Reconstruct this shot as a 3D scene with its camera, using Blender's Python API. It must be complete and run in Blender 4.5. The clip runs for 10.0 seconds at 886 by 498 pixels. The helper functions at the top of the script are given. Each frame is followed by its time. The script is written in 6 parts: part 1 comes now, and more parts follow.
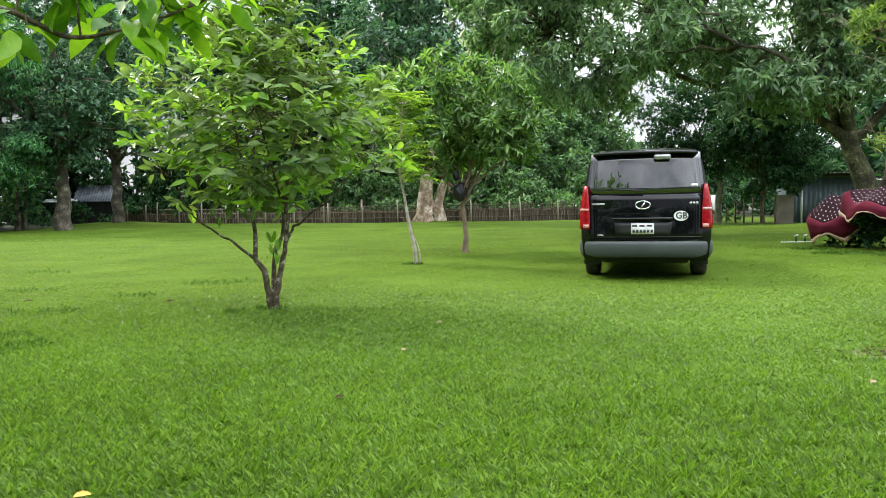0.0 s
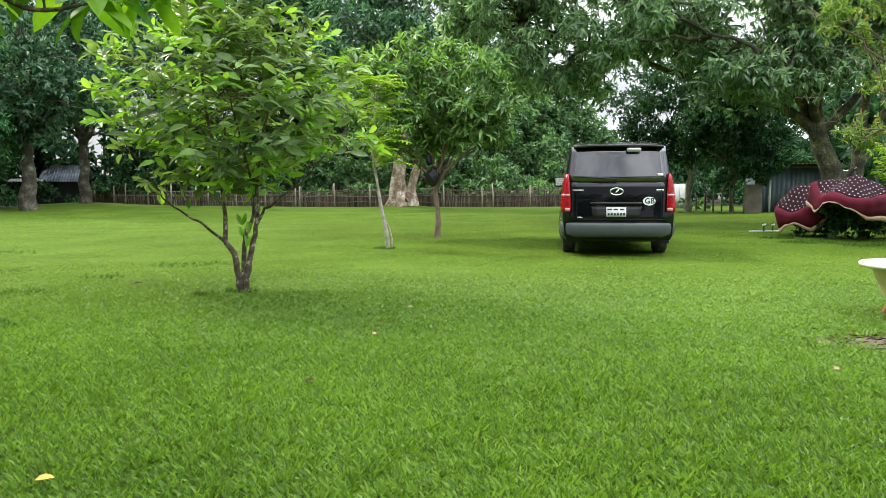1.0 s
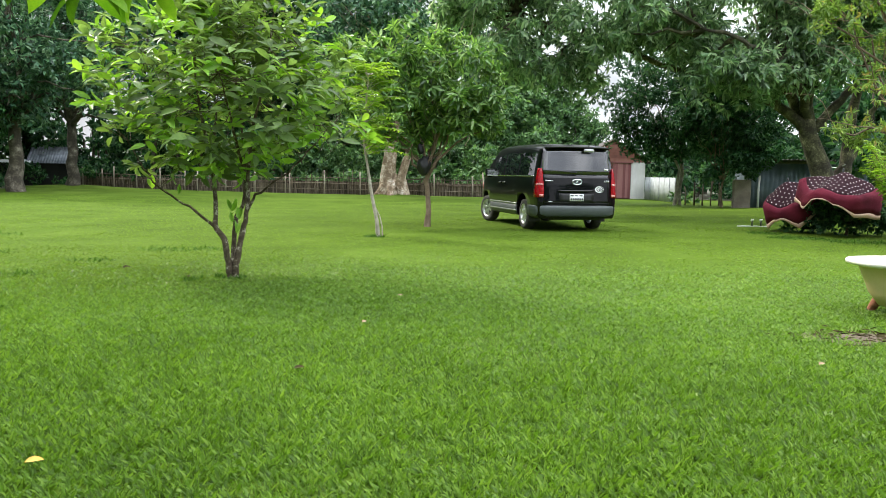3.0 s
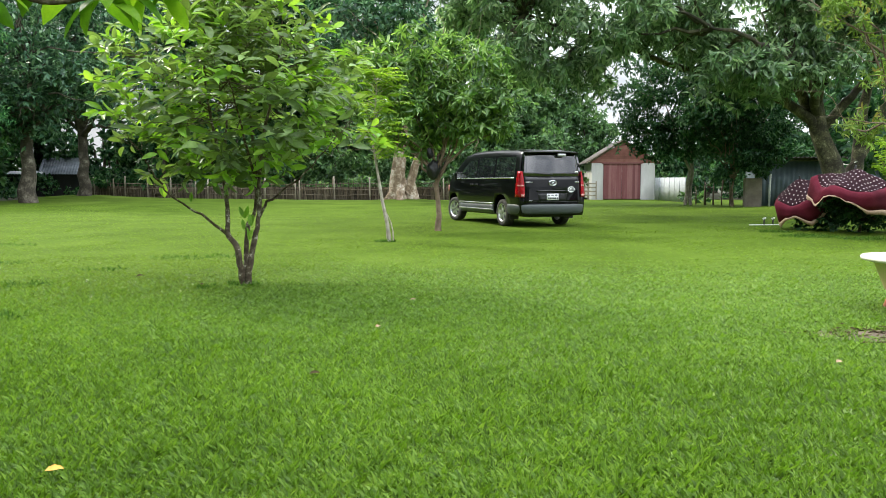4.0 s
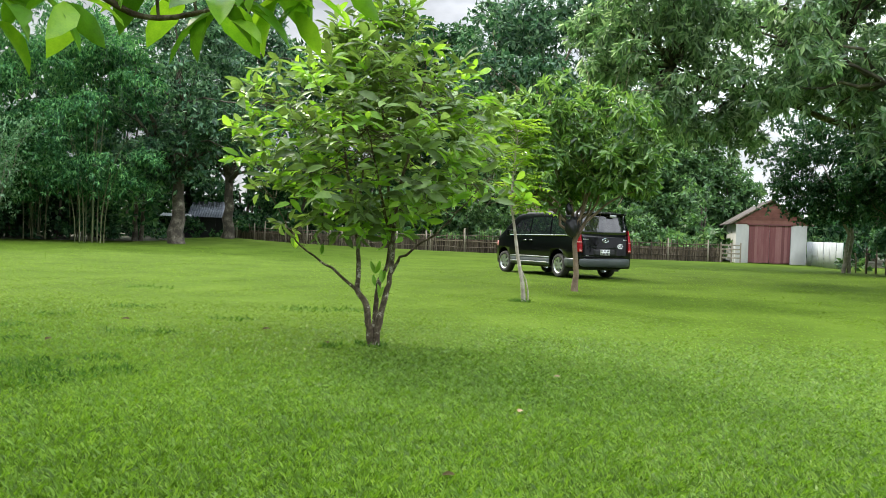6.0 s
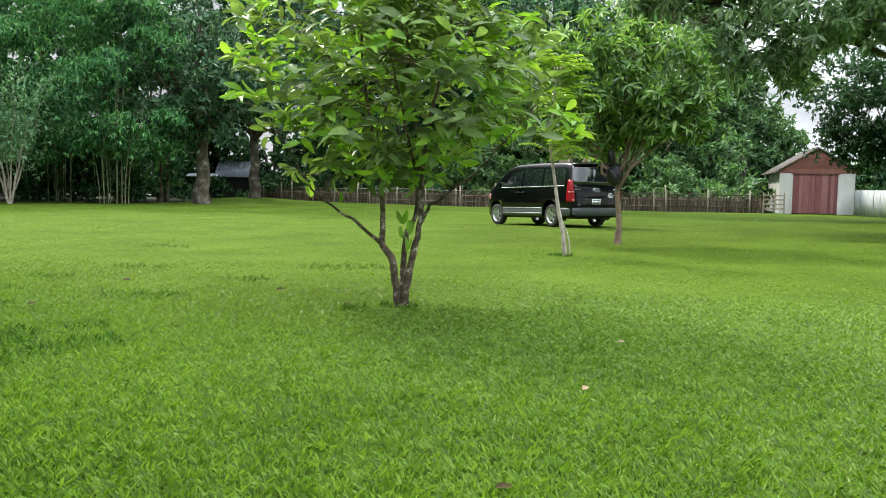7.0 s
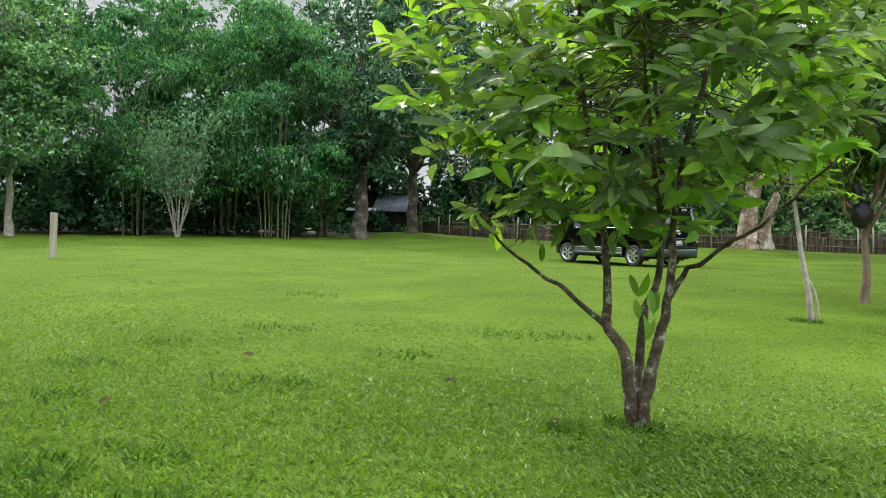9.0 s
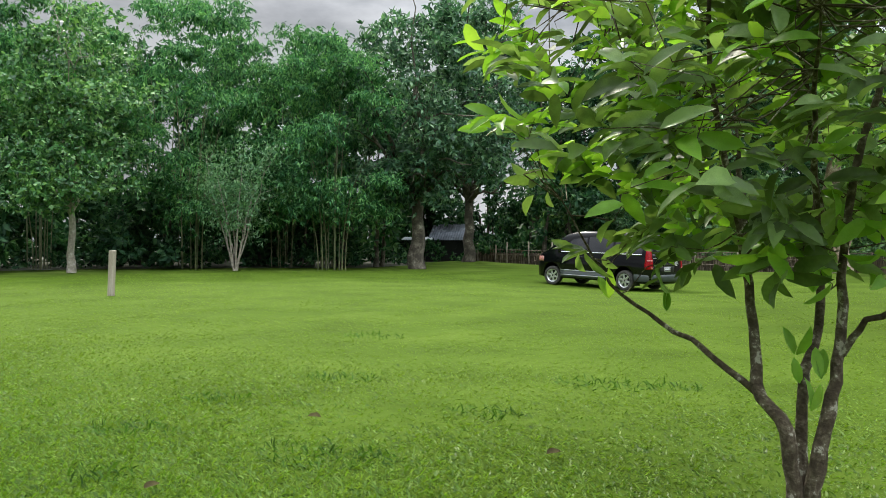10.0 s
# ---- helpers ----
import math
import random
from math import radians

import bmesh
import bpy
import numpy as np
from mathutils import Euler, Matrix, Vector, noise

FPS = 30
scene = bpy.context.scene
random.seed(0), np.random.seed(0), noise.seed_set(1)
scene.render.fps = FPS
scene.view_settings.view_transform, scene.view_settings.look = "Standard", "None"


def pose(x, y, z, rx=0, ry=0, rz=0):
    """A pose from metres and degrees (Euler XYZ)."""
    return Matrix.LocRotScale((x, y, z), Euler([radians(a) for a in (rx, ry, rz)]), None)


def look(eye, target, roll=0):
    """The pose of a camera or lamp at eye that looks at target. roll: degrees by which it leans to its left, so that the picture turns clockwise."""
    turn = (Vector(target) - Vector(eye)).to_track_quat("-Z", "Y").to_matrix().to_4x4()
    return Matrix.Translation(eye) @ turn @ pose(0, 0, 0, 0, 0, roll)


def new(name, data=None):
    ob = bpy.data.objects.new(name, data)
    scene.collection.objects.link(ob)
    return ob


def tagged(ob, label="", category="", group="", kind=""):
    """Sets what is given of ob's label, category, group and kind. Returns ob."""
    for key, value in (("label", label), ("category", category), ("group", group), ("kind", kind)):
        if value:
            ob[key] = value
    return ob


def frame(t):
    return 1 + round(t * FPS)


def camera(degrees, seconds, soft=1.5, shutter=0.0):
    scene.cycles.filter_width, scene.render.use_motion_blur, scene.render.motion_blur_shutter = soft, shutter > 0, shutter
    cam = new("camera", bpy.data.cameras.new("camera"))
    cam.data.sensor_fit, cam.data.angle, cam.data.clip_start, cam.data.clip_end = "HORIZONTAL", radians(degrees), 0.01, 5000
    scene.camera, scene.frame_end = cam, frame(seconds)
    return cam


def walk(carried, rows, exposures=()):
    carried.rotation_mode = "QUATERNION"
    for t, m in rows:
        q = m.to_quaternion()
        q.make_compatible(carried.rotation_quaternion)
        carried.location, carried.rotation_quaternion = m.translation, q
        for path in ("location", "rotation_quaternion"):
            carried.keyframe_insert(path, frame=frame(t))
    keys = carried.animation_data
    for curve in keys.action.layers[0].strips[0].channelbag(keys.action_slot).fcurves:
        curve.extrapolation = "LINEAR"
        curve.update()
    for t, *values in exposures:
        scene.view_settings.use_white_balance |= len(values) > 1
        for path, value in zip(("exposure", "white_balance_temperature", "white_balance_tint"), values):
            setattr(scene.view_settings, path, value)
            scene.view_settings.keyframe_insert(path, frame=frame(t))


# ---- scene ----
cam = camera(57.9, 10.0, soft=0.7)
PATH = [
    (0, (1.086, -0.567, 1.213), (0.845, 1.414, 1.093), -1.0),
    (0.5, (1.104, -0.576, 1.218), (0.917, 1.411, 1.088), -0.1),
    (1, (1.085, -0.55, 1.204), (0.913, 1.436, 1.047), -0.2),
    (1.5, (1.084, -0.562, 1.208), (0.913, 1.423, 1.035), -0.1),
    (2, (1.079, -0.555, 1.209), (0.911, 1.429, 1.02), 0.2),
    (2.5, (1.074, -0.56, 1.209), (0.929, 1.426, 1.022), 1.0),
    (4, (1.054, -0.566, 1.204), (0.884, 1.419, 1.03), -0.1),
    (4.5, (1.031, -0.554, 1.212), (0.765, 1.421, 1.052), -0.3),
    (5, (1.0, -0.512, 1.222), (0.654, 1.454, 1.094), -0.2),
    (5.5, (0.932, -0.215, 1.247), (0.496, 1.736, 1.174), 0.6),
    (5.7, (0.871, -0.068, 1.263), (0.41, 1.877, 1.215), 1.9),
    (6.8, (0.511, 1.135, 1.171), (-0.038, 3.057, 1.116), 0.8),
    (7, (0.436, 1.307, 1.12), (-0.115, 3.223, 0.965), 0.9),
    (7.5, (0.225, 1.785, 1.112), (-0.289, 3.698, 0.833), 0.5),
    (8, (-0.2, 2.451, 1.158), (-1.034, 4.26, 0.972), 2.9),
    (8.5, (-0.458, 3.045, 1.198), (-1.242, 4.883, 1.118), 0.5),
    (9, (-0.876, 3.559, 1.214), (-1.784, 5.34, 1.136), 1.3),
    (9.1, (-0.948, 3.64, 1.211), (-1.865, 5.416, 1.134), 1.5),
    (9.5, (-1.214, 3.933, 1.245), (-2.198, 5.673, 1.192), 0.2),
    (10, (-1.5, 4.188, 1.297), (-2.526, 5.905, 1.285), 0.2),
]
walk(cam, [(t, look(eye, target, roll)) for t, eye, target, roll in PATH], exposures=[(0, 0.0), (5, -0.02), (8, -0.09), (9, -0.15), (9.5, -0.2), (10, -0.31)])
SKY_STRENGTH, SUN_STRENGTH = 1.85, 5.0
BOUGH = [(-2.3, 1.6, 2.2), (-1.3, 1.9, 2.05), (-0.8, 2.08, 1.93), (-0.71, 2.16, 1.88), (-0.66, 2.25, 1.84), (-0.57, 2.31, 1.85), (-0.4, 2.44, 1.93), (-0.2, 2.5, 2.02)]
TUFTS = [((-0.81, 2.04, 1.86), 7, 0.03), ((-0.88, 1.97, 1.82), 6, 0.03), ((-0.71, 2.11, 1.86), 5, 0.03), ((-0.38, 2.45, 1.97), 8, 0.04), ((-0.27, 2.5, 1.99), 8, 0.04), ((-0.52, 2.33, 1.92), 5, 0.03),
         ((-0.45, 2.39, 1.90), 6, 0.03), ((-0.6, 2.25, 2.02), 8, 0.06), ((-0.72, 2.18, 2.04), 8, 0.06), ((-0.2, 2.51, 2.05), 7, 0.04), ((-0.95, 1.9, 1.86), 6, 0.04), ((-0.4, 2.4, 2.08), 8, 0.06)]

def ground_z(x, y):
    """Height of the lawn: flat, with one shallow hollow and low banks along the trees."""
    z = -0.24 * math.exp(-(((x + 9) / 6) ** 2 + ((y - 31) / 6) ** 2))
    z += 0.16 * math.exp(-(((x + 4.9) / 1.6) ** 2 + ((y - 43.4) / 1.2) ** 2))
    z += 0.22 * math.exp(-(((x + 27) / 3.0) ** 2 + ((y - 50) / 2.0) ** 2))
    z += 0.18 * math.exp(-(((x - 12.5) / 2.5) ** 2 + ((y - 31) / 1.5) ** 2))
    return z


# ---- world, sun ----
SUN_EL, SUN_ROT = radians(45), radians(305)
world = bpy.data.worlds.new("overcast_sky")
scene.world = world
world.use_nodes = True
wn, wl = world.node_tree.nodes, world.node_tree.links
bg = wn["Background"]
sky = wn.new("ShaderNodeTexSky")
sky.sky_type, sky.sun_disc, sky.sun_elevation, sky.sun_rotation = "NISHITA", False, SUN_EL, SUN_ROT
sky.dust_density = 3.0
scale_sky = wn.new("ShaderNodeVectorMath")
scale_sky.operation = "SCALE"
scale_sky.inputs["Scale"].default_value = 0.1
wl.new(sky.outputs["Color"], scale_sky.inputs[0])
coord = wn.new("ShaderNodeTexCoord")
cloud_noise = wn.new("ShaderNodeTexNoise")
cloud_noise.inputs["Scale"].default_value = 4.6
cloud_noise.inputs["Detail"].default_value = 6.0
cloud_noise.inputs["Roughness"].default_value = 0.55
cloud_map = wn.new("ShaderNodeMapping")
cloud_map.inputs["Scale"].default_value = (1, 1, 2.6)
wl.new(coord.outputs["Generated"], cloud_map.inputs["Vector"])
wl.new(cloud_map.outputs["Vector"], cloud_noise.inputs["Vector"])
cloud_ramp = wn.new("ShaderNodeValToRGB")
cloud_ramp.color_ramp.elements[0].position, cloud_ramp.color_ramp.elements[0].color = 0.40, (0.54, 0.58, 0.64, 1)
cloud_ramp.color_ramp.elements[1].position, cloud_ramp.color_ramp.elements[1].color = 0.60, (1.10, 1.14, 1.20, 1)
wl.new(cloud_noise.outputs["Fac"], cloud_ramp.inputs["Fac"])
sky_mix = wn.new("ShaderNodeMix")
sky_mix.data_type = "RGBA"
sky_mix.inputs["Factor"].default_value = 0.86
wl.new(scale_sky.outputs["Vector"], sky_mix.inputs["A"])
wl.new(cloud_ramp.outputs["Color"], sky_mix.inputs["B"])
# an overcast sky is darker towards the horizon than overhead
split = wn.new("ShaderNodeSeparateXYZ")
wl.new(coord.outputs["Generated"], split.inputs[0])
lift = wn.new("ShaderNodeMapRange")
lift.inputs["From Min"].default_value, lift.inputs["From Max"].default_value = 0.26, 0.70
lift.inputs["To Min"].default_value, lift.inputs["To Max"].default_value = 0.44, 2.20
wl.new(split.outputs["Z"], lift.inputs["Value"])
graded = wn.new("ShaderNodeVectorMath")
graded.operation = "SCALE"
wl.new(sky_mix.outputs["Result"], graded.inputs[0])
wl.new(lift.outputs["Result"], graded.inputs["Scale"])
# the cloud cover is thinner and brighter towards +x
thin = wn.new("ShaderNodeMapRange")
thin.inputs["From Min"].default_value, thin.inputs["From Max"].default_value = -0.7, 0.5
thin.inputs["To Min"].default_value, thin.inputs["To Max"].default_value = 0.80, 1.70
wl.new(split.outputs["X"], thin.inputs["Value"])
veiled = wn.new("ShaderNodeVectorMath")
veiled.operation = "SCALE"
wl.new(graded.outputs["Vector"], veiled.inputs[0])
wl.new(thin.outputs["Result"], veiled.inputs["Scale"])
wl.new(veiled.outputs["Vector"], bg.inputs["Color"])
bg.inputs["Strength"].default_value = SKY_STRENGTH

sun_data = bpy.data.lights.new("sun", "SUN")
sun_data.energy, sun_data.angle, sun_data.color = SUN_STRENGTH, radians(9), (1.0, 0.94, 0.80)
sun = new("sun", sun_data)
sun.matrix_world = look((-0.578 * 40, 0.405 * 40, 0.708 * 40), (0, 0, 0))


# ---- materials ----
def material(name, color, rough=0.6, metal=0.0, bump=0.0, scale=8.0, vary=0.25, second=None, coat=0.0, spec=0.5,
             stretch=(1, 1, 1), island=False, trans=0.0, fine=90.0, speck=None, tint_to=(1.25, 1.35, 0.7), speck_at=0.985):
    """Principled material with two scales of colour variation and a fine relief."""
    m = bpy.data.materials.new(name)
    m.use_nodes = True
    n, l = m.node_tree.nodes, m.node_tree.links
    p = n["Principled BSDF"]
    p.inputs["Roughness"].default_value, p.inputs["Metallic"].default_value = rough, metal
    p.inputs["Coat Weight"].default_value = coat
    p.inputs["Coat Roughness"].default_value = 0.03
    p.inputs["Specular IOR Level"].default_value = spec
    tc, mp = n.new("ShaderNodeTexCoord"), n.new("ShaderNodeMapping")
    mp.inputs["Scale"].default_value = stretch
    l.new(tc.outputs["Object"], mp.inputs["Vector"])
    big, small = n.new("ShaderNodeTexNoise"), n.new("ShaderNodeTexNoise")
    for node, s, d in ((big, scale, 5.0), (small, fine, 3.0)):
        node.inputs["Scale"].default_value, node.inputs["Detail"].default_value = s, d
        l.new(mp.outputs["Vector"], node.inputs["Vector"])
    add = n.new("ShaderNodeMath")
    add.operation = "MULTIPLY_ADD"
    l.new(small.outputs["Fac"], add.inputs[0])
    add.inputs[1].default_value = 0.45
    l.new(big.outputs["Fac"], add.inputs[2])
    fac = add.outputs[0]
    if island:
        geo, info = n.new("ShaderNodeNewGeometry"), n.new("ShaderNodeObjectInfo")
        sm, fr = n.new("ShaderNodeMath"), n.new("ShaderNodeMath")
        sm.operation, fr.operation = "ADD", "FRACT"
        l.new(geo.outputs["Random Per Island"], sm.inputs[0])
        l.new(info.outputs["Random"], sm.inputs[1])
        l.new(sm.outputs[0], fr.inputs[0])
        mx = n.new("ShaderNodeMath")
        mx.operation = "MULTIPLY_ADD"
        l.new(fr.outputs[0], mx.inputs[0])
        mx.inputs[1].default_value = 0.6
        half = n.new("ShaderNodeMath")
        half.operation = "MULTIPLY"
        half.inputs[1].default_value = 0.55
        l.new(fac, half.inputs[0])
        l.new(half.outputs[0], mx.inputs[2])
        fac = mx.outputs[0]
    ramp = n.new("ShaderNodeValToRGB")
    c = np.array(color)
    lo = c * (1 - vary)
    hi = np.array(second) if second is not None else np.minimum(c * (1 + vary), 1)
    e = ramp.color_ramp.elements
    e[0].position, e[0].color = 0.42, (*lo, 1)
    e[1].position, e[1].color = 1.02, (*hi, 1)
    mid = e.new(0.70)
    mid.color = (*c, 1)
    if speck is not None:
        last = e.new(speck_at - 0.045)
        last.color = (*hi, 1)
        e[3].position, e[3].color = speck_at, (*speck, 1)
    l.new(fac, ramp.inputs["Fac"])
    l.new(ramp.outputs["Color"], p.inputs["Base Color"])
    if bump:
        b = n.new("ShaderNodeBump")
        b.inputs["Strength"].default_value, b.inputs["Distance"].default_value = min(bump, 1.0), 0.02
        l.new(add.outputs[0], b.inputs["Height"])
        l.new(b.outputs["Normal"], p.inputs["Normal"])
    if trans:
        tr, mix = n.new("ShaderNodeBsdfTranslucent"), n.new("ShaderNodeMixShader")
        tint = n.new("ShaderNodeMix")
        tint.data_type, tint.blend_type = "RGBA", "MULTIPLY"
        tint.inputs["Factor"].default_value = 1.0
        tint.inputs["B"].default_value = (*tint_to, 1)
        l.new(ramp.outputs["Color"], tint.inputs["A"])
        l.new(tint.outputs["Result"], tr.inputs["Color"])
        mix.inputs["Fac"].default_value = trans
        l.new(p.outputs["BSDF"], mix.inputs[1])
        l.new(tr.outputs["BSDF"], mix.inputs[2])
        l.new(mix.outputs["Shader"], n["Material Output"].inputs["Surface"])
    return m


LAWN = material("lawn", (0.057, 0.099, 0.009), 0.95, bump=0.8, scale=0.6, vary=0.4, second=(0.084, 0.132, 0.016), fine=11.0, spec=0.05)
# near blades coloured greener for shade, far ones yellower for grazing sheen
BLADE = material("grass_blade", (0.098, 0.194, 0.016), 0.46, scale=0.45, vary=0.48, second=(0.180, 0.292, 0.040), island=True, trans=0.40, fine=5.0, spec=0.34)
BLADE_SHORT_SHEEN = material("short_sheen_grass_blade", (0.112, 0.180, 0.019), 0.65, scale=0.35, vary=0.22, second=(0.142, 0.213, 0.029), island=True, trans=0.42, fine=2.5, spec=0.12)
WEED = material("weed", (0.048, 0.120, 0.012), 0.6, scale=2.0, vary=0.45, second=(0.090, 0.178, 0.022), island=True, trans=0.25, spec=0.15)
SOIL = material("bare_soil", (0.095, 0.072, 0.045), 0.95, bump=1.0, scale=6, vary=0.5, second=(0.15, 0.115, 0.075))
LEAF_BIG = material("broad_leaf", (0.124, 0.205, 0.058), 0.38, scale=3, vary=0.5, second=(0.245, 0.370, 0.125), island=True, trans=0.38, fine=40, spec=0.42, tint_to=(1.35, 1.35, 0.70))
LEAF_NEW = material("young_and_lit_leaf", (0.190, 0.385, 0.045), 0.42, scale=3, vary=0.3, second=(0.31, 0.50, 0.075), island=True, trans=0.42, fine=40, spec=0.3, tint_to=(1.4, 1.4, 0.65))
LEAF_OVER = material("overhanging_leaf", (0.105, 0.262, 0.020), 0.4, scale=3, vary=0.45, second=(0.250, 0.435, 0.034), island=True, trans=0.45, fine=40, spec=0.3, tint_to=(1.5, 1.45, 0.6))
LEAF_MANGO = material("mango_leaf", (0.150, 0.280, 0.130), 0.33, scale=0.6, vary=0.6, second=(0.410, 0.530, 0.335), island=True, trans=0.52, fine=4.0, spec=1.0, tint_to=(1.25, 1.35, 0.85))
LEAF_YMANGO = material("young_mango_leaf", (0.100, 0.220, 0.048), 0.36, scale=0.8, vary=0.55, second=(0.295, 0.445, 0.125), island=True, trans=0.40, fine=4.0, spec=0.8, tint_to=(1.3, 1.4, 0.7))
LEAF_PINNATE = material("pinnate_leaf", (0.150, 0.285, 0.028), 0.45, scale=1, vary=0.35, second=(0.265, 0.415, 0.055), island=True, trans=0.42, fine=5.0, spec=0.3, tint_to=(1.45, 1.42, 0.65))
LEAF_YELLOW = material("yellowish_leaf", (0.200, 0.325, 0.065), 0.4, scale=1, vary=0.35, second=(0.360, 0.460, 0.120), island=True, trans=0.42, fine=5.0, speck=(0.38, 0.32, 0.10))
# leaf green darkened so that deep tree shade is part of its colour
LEAF_DARK_SHADE = material("dark_shaded_leaf", (0.025, 0.086, 0.038), 0.55, scale=0.35, vary=0.6, second=(0.088, 0.182, 0.078), island=True, trans=0.36, fine=2.0, spec=0.2)
LEAF_TEAL = material("blue_green_leaf", (0.050, 0.140, 0.072), 0.42, scale=0.35, vary=0.68, second=(0.180, 0.310, 0.165), island=True, trans=0.32, fine=2.0, spec=0.42, tint_to=(1.2, 1.35, 0.88))
LEAF_WOOD = material("woodland_leaf", (0.080, 0.180, 0.068), 0.48, scale=0.16, vary=0.6, second=(0.185, 0.315, 0.125), island=True, trans=0.36, fine=1.2, spec=0.3)
LEAF_BAMBOO = material("bamboo_leaf", (0.050, 0.188, 0.070), 0.5, scale=0.25, vary=0.65, second=(0.190, 0.405, 0.135), island=True, trans=0.32, fine=1.5, spec=0.22, tint_to=(1.25, 1.35, 0.8))
LEAF_LIME = material("light_green_leaf", (0.064, 0.195, 0.064), 0.4, scale=0.3, vary=0.6, second=(0.250, 0.430, 0.155), island=True, trans=0.32, fine=1.5, spec=0.5)
LEAF_GREY = material("grey_green_leaf", (0.150, 0.320, 0.165), 0.5, scale=0.4, vary=0.35, second=(0.280, 0.470, 0.270), island=True, trans=0.4, fine=1.5)
BARK_DARK = material("lichen_bark", (0.072, 0.056, 0.037), 0.95, bump=1.0, scale=16, vary=0.6, second=(0.140, 0.120, 0.085), fine=60, spec=0.2, speck=(0.34, 0.32, 0.26), speck_at=0.88)
BARK_PALE = material("pale_bark", (0.27, 0.24, 0.19), 0.85, bump=0.7, scale=7, vary=0.4, second=(0.46, 0.43, 0.37), fine=50)
# moss patches are the bark's own; the dark base includes the canopy's shade
BARK_MANGO = material("mossy_shaded_bark", (0.040, 0.036, 0.022), 0.95, bump=1.0, scale=2.5, vary=0.7, second=(0.120, 0.118, 0.062), fine=18, speck=(0.24, 0.23, 0.14), speck_at=0.93)
BARK_BROWN = material("brown_bark", (0.150, 0.105, 0.070), 0.9, bump=0.8, scale=6, vary=0.4, second=(0.25, 0.19, 0.13), fine=50)
BARK_TAN = material("tan_buttress_bark", (0.21, 0.15, 0.095), 0.9, bump=1.0, scale=2.6, vary=0.75, second=(0.50, 0.43, 0.34), fine=14, speck=(0.60, 0.56, 0.50), speck_at=0.95)
BARK_FAR = material("mottled_trunk_bark", (0.060, 0.050, 0.036), 0.9, bump=1.0, scale=2.6, vary=0.6, second=(0.17, 0.15, 0.115), fine=14, speck=(0.30, 0.28, 0.22), speck_at=0.95)
CULM = material("bamboo_culm", (0.10, 0.115, 0.050), 0.5, scale=2, vary=0.35, second=(0.20, 0.20, 0.10), fine=12)
STICK = material("weathered_stick", (0.105, 0.080, 0.056), 0.9, bump=0.4, scale=1.2, vary=0.6, second=(0.25, 0.205, 0.15), island=True, fine=9)
FOREST_FLOOR = material("dark_woodland_ground", (0.034, 0.036, 0.018), 0.95, bump=0.8, scale=0.6, vary=0.5, second=(0.060, 0.066, 0.030), fine=12)
WOOD_GREY = material("weathered_wood", (0.30, 0.26, 0.20), 0.9, bump=0.6, scale=3, vary=0.35, second=(0.44, 0.40, 0.33), stretch=(4, 4, 0.5))
RED_WOOD = material("faded_red_planks", (0.20, 0.068, 0.070), 0.8, bump=0.4, scale=2.2, vary=0.25, second=(0.27, 0.125, 0.12), stretch=(5, 5, 0.6), island=True)
BRICK_RED = material("red_gable_boards", (0.165, 0.062, 0.046), 0.85, bump=0.3, scale=3, vary=0.4, second=(0.24, 0.115, 0.088), island=True)
WHITEWASH = material("stained_whitewash", (0.48, 0.48, 0.465), 0.85, bump=0.25, scale=1.4, vary=0.3, second=(0.64, 0.64, 0.62), stretch=(1, 1, 0.4))
SHEET_WHITE = material("white_sheet_metal", (0.42, 0.45, 0.46), 0.8, scale=1.1, vary=0.35, second=(0.56, 0.58, 0.59), stretch=(1, 1, 0.3), spec=0.2)
SHEET_GREY = material("grey_sheet_metal", (0.13, 0.175, 0.22), 0.55, metal=0.1, scale=1.5, vary=0.3, second=(0.22, 0.27, 0.32))
ROOF_SHEET = material("rusty_roof_sheet", (0.058, 0.050, 0.045), 0.75, metal=0.1, scale=1.6, vary=0.45, second=(0.125, 0.108, 0.095))
ROOF_PALE = material("pale_roof_sheet", (0.13, 0.15, 0.18), 0.7, metal=0.1, scale=1.2, vary=0.4, second=(0.24, 0.265, 0.30))
CONCRETE = material("stained_concrete", (0.24, 0.20, 0.16), 0.9, bump=0.4, scale=3, vary=0.3, second=(0.34, 0.30, 0.25))
ENAMEL = material("cream_enamel", (0.60, 0.49, 0.25), 0.5, scale=3, vary=0.14, second=(0.68, 0.57, 0.33), coat=0.1)
ENAMEL_IN = material("white_enamel", (0.78, 0.75, 0.69), 0.35, scale=4, vary=0.08, coat=0.2)
RUST = material("rusty_iron", (0.22, 0.085, 0.045), 0.9, bump=0.6, scale=14, vary=0.4)
PAINT = material("black_car_paint", (0.0020, 0.0022, 0.003), 0.3, scale=2, vary=0.2, coat=0.6, spec=0.06, fine=300)
BUMPER = material("grey_bumper_plastic", (0.056, 0.067, 0.066), 0.45, scale=4, vary=0.12, second=(0.074, 0.086, 0.085), coat=0.05, spec=0.38)
TRIM = material("silver_trim", (0.42, 0.43, 0.43), 0.3, metal=0.75, scale=5, vary=0.12)
CHROME = material("chrome", (0.80, 0.81, 0.82), 0.1, metal=1.0, scale=5, vary=0.05)
ALLOY = material("alloy", (0.62, 0.63, 0.64), 0.28, metal=0.85, scale=6, vary=0.1)
RUBBER = material("dusty_tyre_rubber", (0.035, 0.034, 0.031), 0.85, bump=0.3, scale=12, vary=0.3, second=(0.10, 0.095, 0.085))
BLACK_PLASTIC = material("black_plastic", (0.010, 0.010, 0.011), 0.5, scale=6, vary=0.3)
